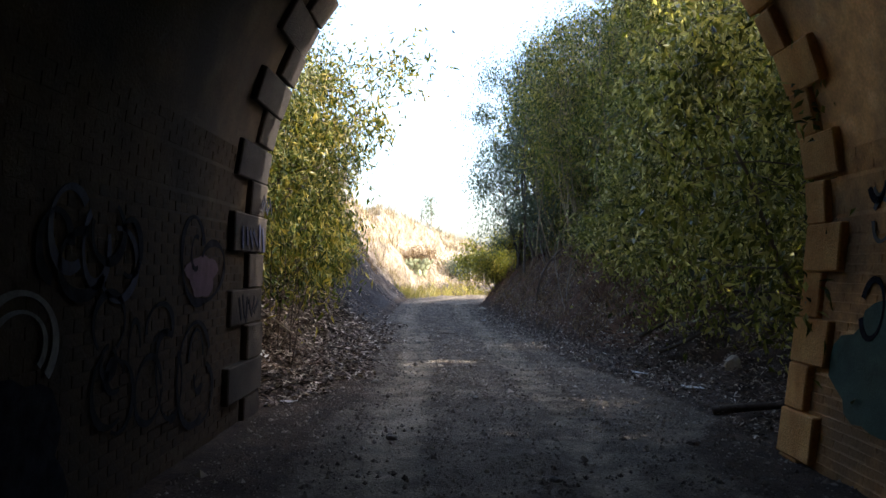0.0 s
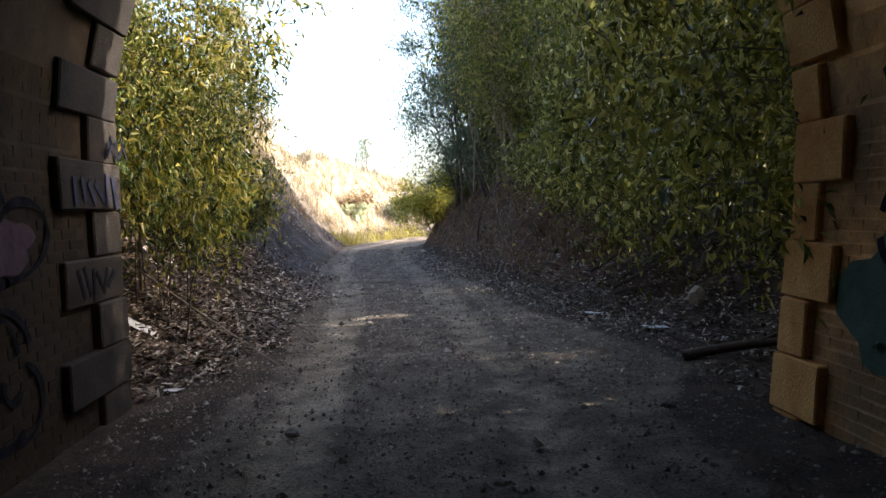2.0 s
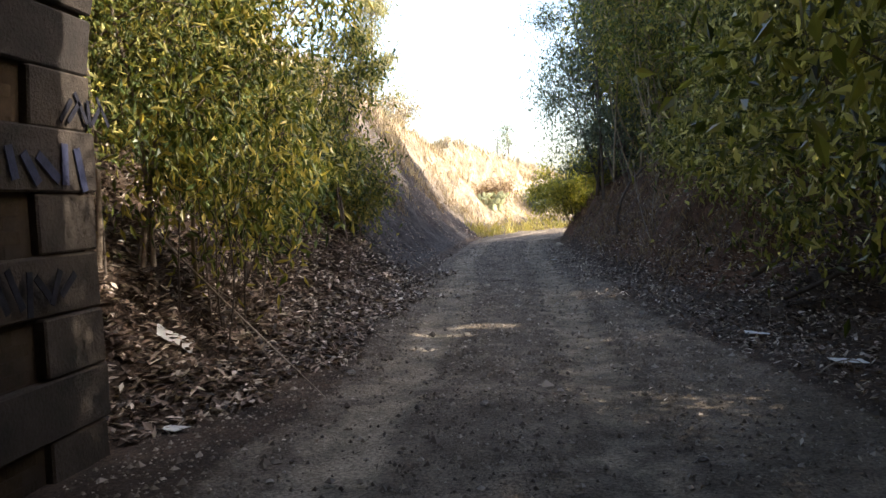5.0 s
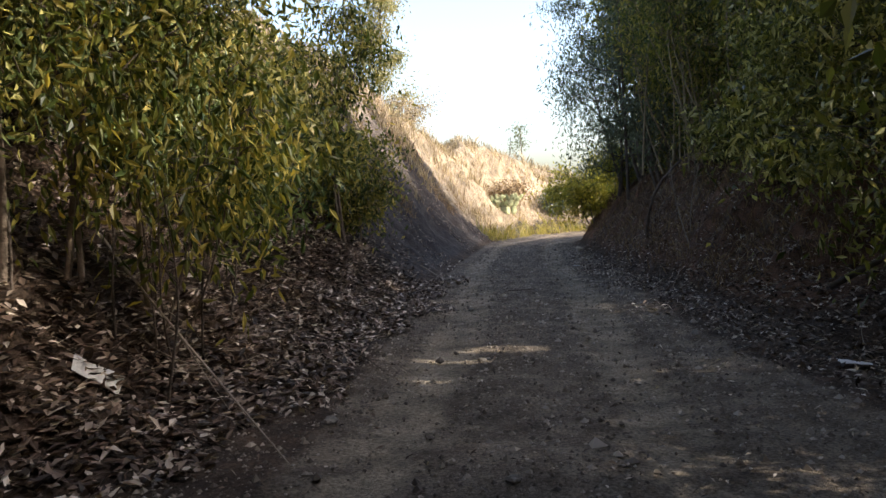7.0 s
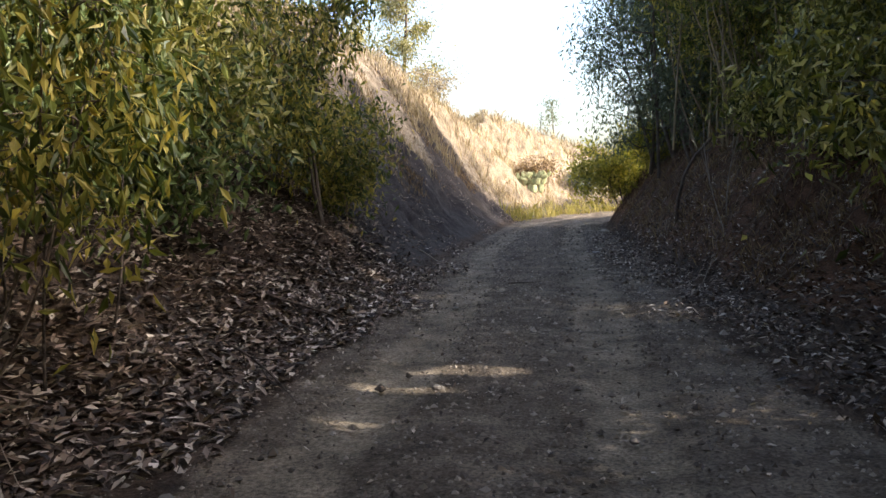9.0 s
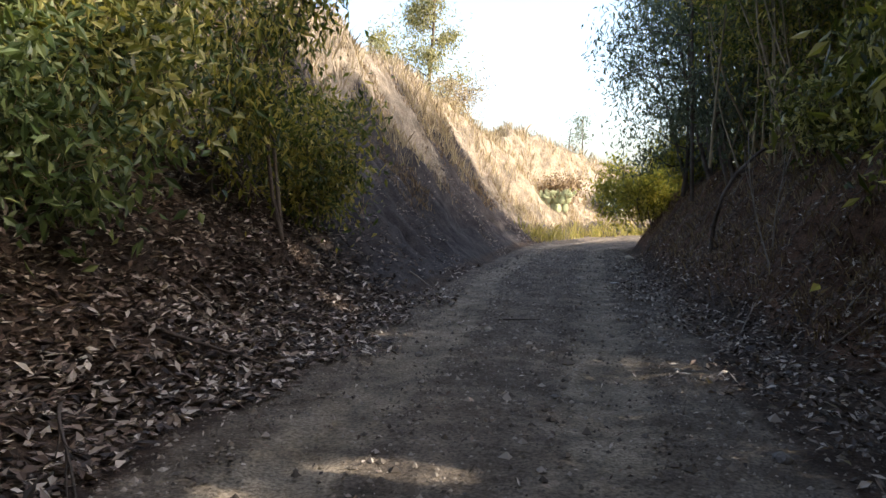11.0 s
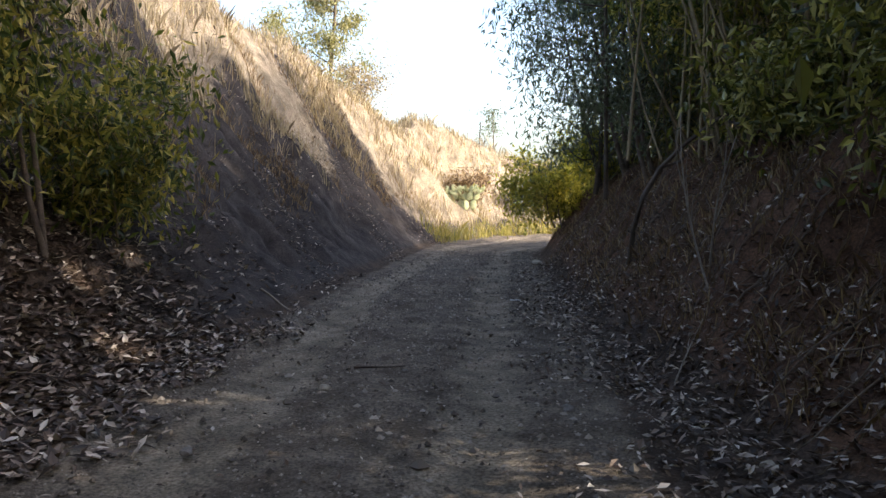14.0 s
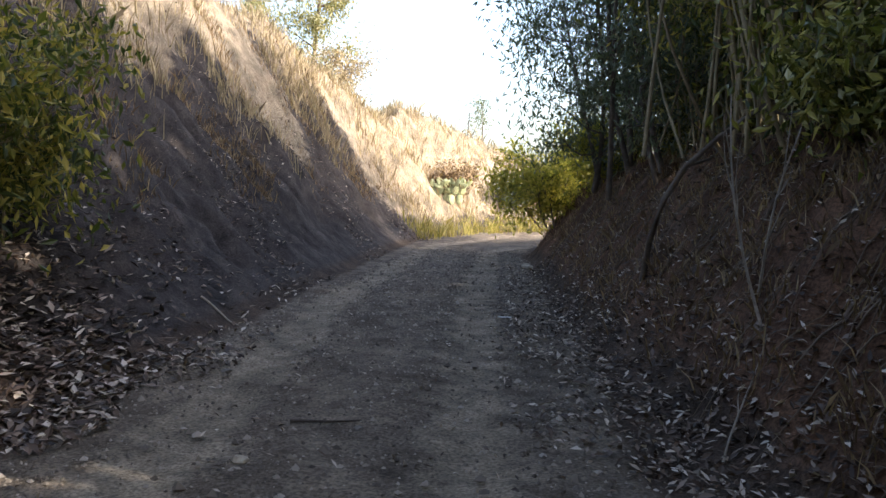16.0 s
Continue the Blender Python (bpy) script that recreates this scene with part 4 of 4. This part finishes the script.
stick(on(1.95, 18.6), on(2.35, 19.3, 0.02), 0.008, PALEWOOD, "thin pale branch lying on the bank", 7, 0.05, 2)
stick(on(1.95, 22.2, 0.0), (3.9, 21.6, 3.3), 0.034, BARK, "dark crooked bare tree leaning up from the bank", 15, 0.30, 3, "crooked_tree")
stick(on(2.35, 19.4, 0.0), (2.1, 19.6, 2.2), 0.012, PALEWOOD, "bare pale sapling on the bank", 9, 0.06, 4, "bare_sapling")
stick(on(2.45, 19.9, 0.0), (2.6, 19.7, 2.0), 0.012, PALEWOOD, "bare pale sapling on the bank", 10, 0.06, 4, "bare_sapling")
stick(on(3.0, 14.6, 0.25), on(5.0, 13.4, 0.4), 0.04, DEADWOOD, "dark fallen branch under the thicket", 11, 0.08, 4)
stick(on(3.1, 13.6, 0.1), on(4.6, 12.0, 0.5), 0.035, DEADWOOD, "dark fallen branch under the thicket", 12, 0.10, 4)
r_s = random.Random(77)
for i in range(16):
    x, y = -2.4 - 2.2 * r_s.random(), 10.2 + 7.5 * r_s.random()
    a, k = r_s.uniform(0, 6.28), r_s.uniform(0.25, 0.6)
    stick(on(x, y, 0.03), on(x + k * math.cos(a), y + k * math.sin(a), 0.035), r_s.uniform(0.005, 0.010), PALEWOOD if i % 3 else DEADWOOD, "thin dry twig on the leaf litter", 50 + i, 0.03, 2)
for i in range(8):
    x, y = 2.5 + 1.4 * r_s.random(), 9.5 + 8.5 * r_s.random()
    a, k = r_s.uniform(0, 6.28), r_s.uniform(0.25, 0.55)
    stick(on(x, y, 0.03), on(x + k * math.cos(a), y + k * math.sin(a), 0.035), r_s.uniform(0.005, 0.010), PALEWOOD, "thin dry twig on the leaf litter", 70 + i, 0.03, 2)


def bank_roots():
    """Fine roots and dry stalks trailing down the cut face of the red-brown bank."""
    r = np.random.default_rng(91)
    out = []
    for k in range(260):
        y = r.uniform(16.8, 30)
        x = lerp(y, (16, 2.3), (18.4, 1.95), (20, 1.75), (22, 1.45), (26, 1.12), (32, 0.7)) + r.uniform(0.7, 2.0)
        run, drift = r.uniform(0.3, 0.9), r.uniform(-0.5, 0.1)
        t = np.linspace(0, 1, 6)
        px, py = x - run * t, y + drift * t + 0.03 * np.sin(7 * t + k)
        pz = land(px, py)[0] + 0.02 + 0.05 * np.sin(t * 3.1) * r.uniform(0.3, 1.5)
        out.append((np.stack([px, py, pz], 1), np.linspace(r.uniform(0.004, 0.009), 0.002, 6)))
    return tagged(tubes("hanging_root", out, PALEROOT), "fine dry roots trailing down the cut earth bank", "roots", kind="stuff")


bank_roots()
for i in range(6):
    x, y = -2.4 - 0.22 * i, 10.9 + 0.5 * ((i * 7) % 5)
    stick(on(x, y, -0.02), (x + 0.1 * math.sin(i), y + 0.1, height(x, y) + 1.5 + 0.2 * (i % 3)), 0.011, DEADWOOD, "thin dark dead stem standing in the litter", 30 + i, 0.05, 3, "dead_stem")
stick(on(-7.1, 60.8, -0.1), (-7.05, 60.8, height(-7.1, 60.8) + 1.0), 0.07, DEADWOOD, "weathered wooden fence post on the crest", 40, 0.02, 0, "fence_post")
stick(on(-3.0, 56, -0.1), (-2.9, 56, height(-3.0, 56) + 2.6), 0.05, DEADWOOD, "slim grey pole on the far crest", 41, 0.02, 0, "pole")


def prickly_pear(x, y, seed):
    r = random.Random(seed)
    root = new("prickly_pear")
    root.location = (x, y, height(x, y))
    todo = [(Vector((0.25 * (k - 1.5), 0.1 * (k % 2), 0)), r.uniform(-20, 20), 0) for k in range(4)]
    while todo:
        p, lean, level = todo.pop()
        bm = bmesh.new()
        bmesh.ops.create_uvsphere(bm, u_segments=12, v_segments=8, radius=1)
        s = 0.17 * 0.9 ** level
        m = Matrix.Translation(p) @ Matrix.Rotation(radians(lean), 4, "Y") @ Matrix.Rotation(r.uniform(-0.8, 0.8), 4, "Z") @ Matrix.Translation((0, 0, s * 1.15)) @ Matrix.Diagonal((s * 0.8, s * 0.2, s * 1.25, 1))
        bm.transform(m)
        for face in bm.faces:
            face.smooth = True
        part("pad", bm, CACTUS, root)
        top = m @ Vector((0, 0, 0.95))
        if level < 2:
            for d in (-1, 1):
                todo.append((top + Vector((0.06 * d, 0, -0.02)), lean + d * r.uniform(15, 45), level + 1))
    return tagged(root, "pale green prickly pear cactus at the foot of the dry bank", "cactus")


prickly_pear(-2.45, 43.4, 3)
plant("scrub_bush", (-3.05, 44.1), 6, 0.9, 2600, (0.16, 0.05), DARKSTRAW, "brown half-dry bush on the far bank", "bush", 220, 0.8, 0.5, 0.3, (0, 0), 0.02, 0.1, 7, "", None, 0.8)
plant("scrub_bush", (-0.2, 47.0), 5, 0.9, 2500, (0.16, 0.05), LEAF_GREY, "grey-green bush on the far bank", "bush", 221, 0.4, 0.5, 0.3, (0, 0), 0.02, 0.1, 7, "", None, 0.7)


# ---- bricks of the flanks ----
def brick_mesh():
    bm = bmesh.new()
    bmesh.ops.create_cube(bm, size=1, matrix=Matrix.Diagonal((0.02, 0.228, 0.068, 1)))
    me = bpy.data.meshes.new("brick")
    bm.to_mesh(me)
    bm.free()
    # Left bricks share the render that has shade in its colour.
    me.materials.append(RENDER_SHADED)
    return me


def build_bricks():
    shared = brick_mesh()
    r = random.Random(9)
    cube_v = np.array([(a, b, c) for a in (-0.5, 0.5) for b in (-0.5, 0.5) for c in (-0.5, 0.5)])
    cube_f = np.array([(0, 1, 3, 2), (4, 6, 7, 5), (0, 4, 5, 1), (2, 3, 7, 6), (0, 2, 6, 4), (1, 5, 7, 3)])
    count = 0
    for side, inner in ((-1, 1.12), (1, 0.64)):
        vs, fs, off = [], [], 0
        for c in range(34):
            x, z, nx, nz = flank_point(c * 0.076 + 0.02, side)
            tilt = math.atan2(nz, abs(nx)) * side
            end = face_y(x) - inner + 0.5
            y = 1.0 + 0.12 * (c % 2)
            while y + 0.12 < end:
                deep = 0.012 + r.uniform(0, 0.004)
                m = Matrix.Translation((x + nx * deep, y, z + nz * deep)) @ Matrix.Rotation(-tilt, 4, "Y") @ Matrix.Rotation(r.uniform(-0.006, 0.006), 4, "X")
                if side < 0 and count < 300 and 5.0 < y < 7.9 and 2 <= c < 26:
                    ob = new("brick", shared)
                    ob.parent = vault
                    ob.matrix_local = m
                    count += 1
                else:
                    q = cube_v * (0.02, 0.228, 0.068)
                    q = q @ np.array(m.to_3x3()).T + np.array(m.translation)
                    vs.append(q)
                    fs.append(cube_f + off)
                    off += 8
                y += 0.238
        # As on the vault, colour carries shade on the left, light on the right.
        tagged(mesh_from("brickwork", np.concatenate(vs), np.concatenate(fs), RENDER_SHADED if side < 0 else OCHRE_LIT, vault), kind="stuff")


build_bricks()
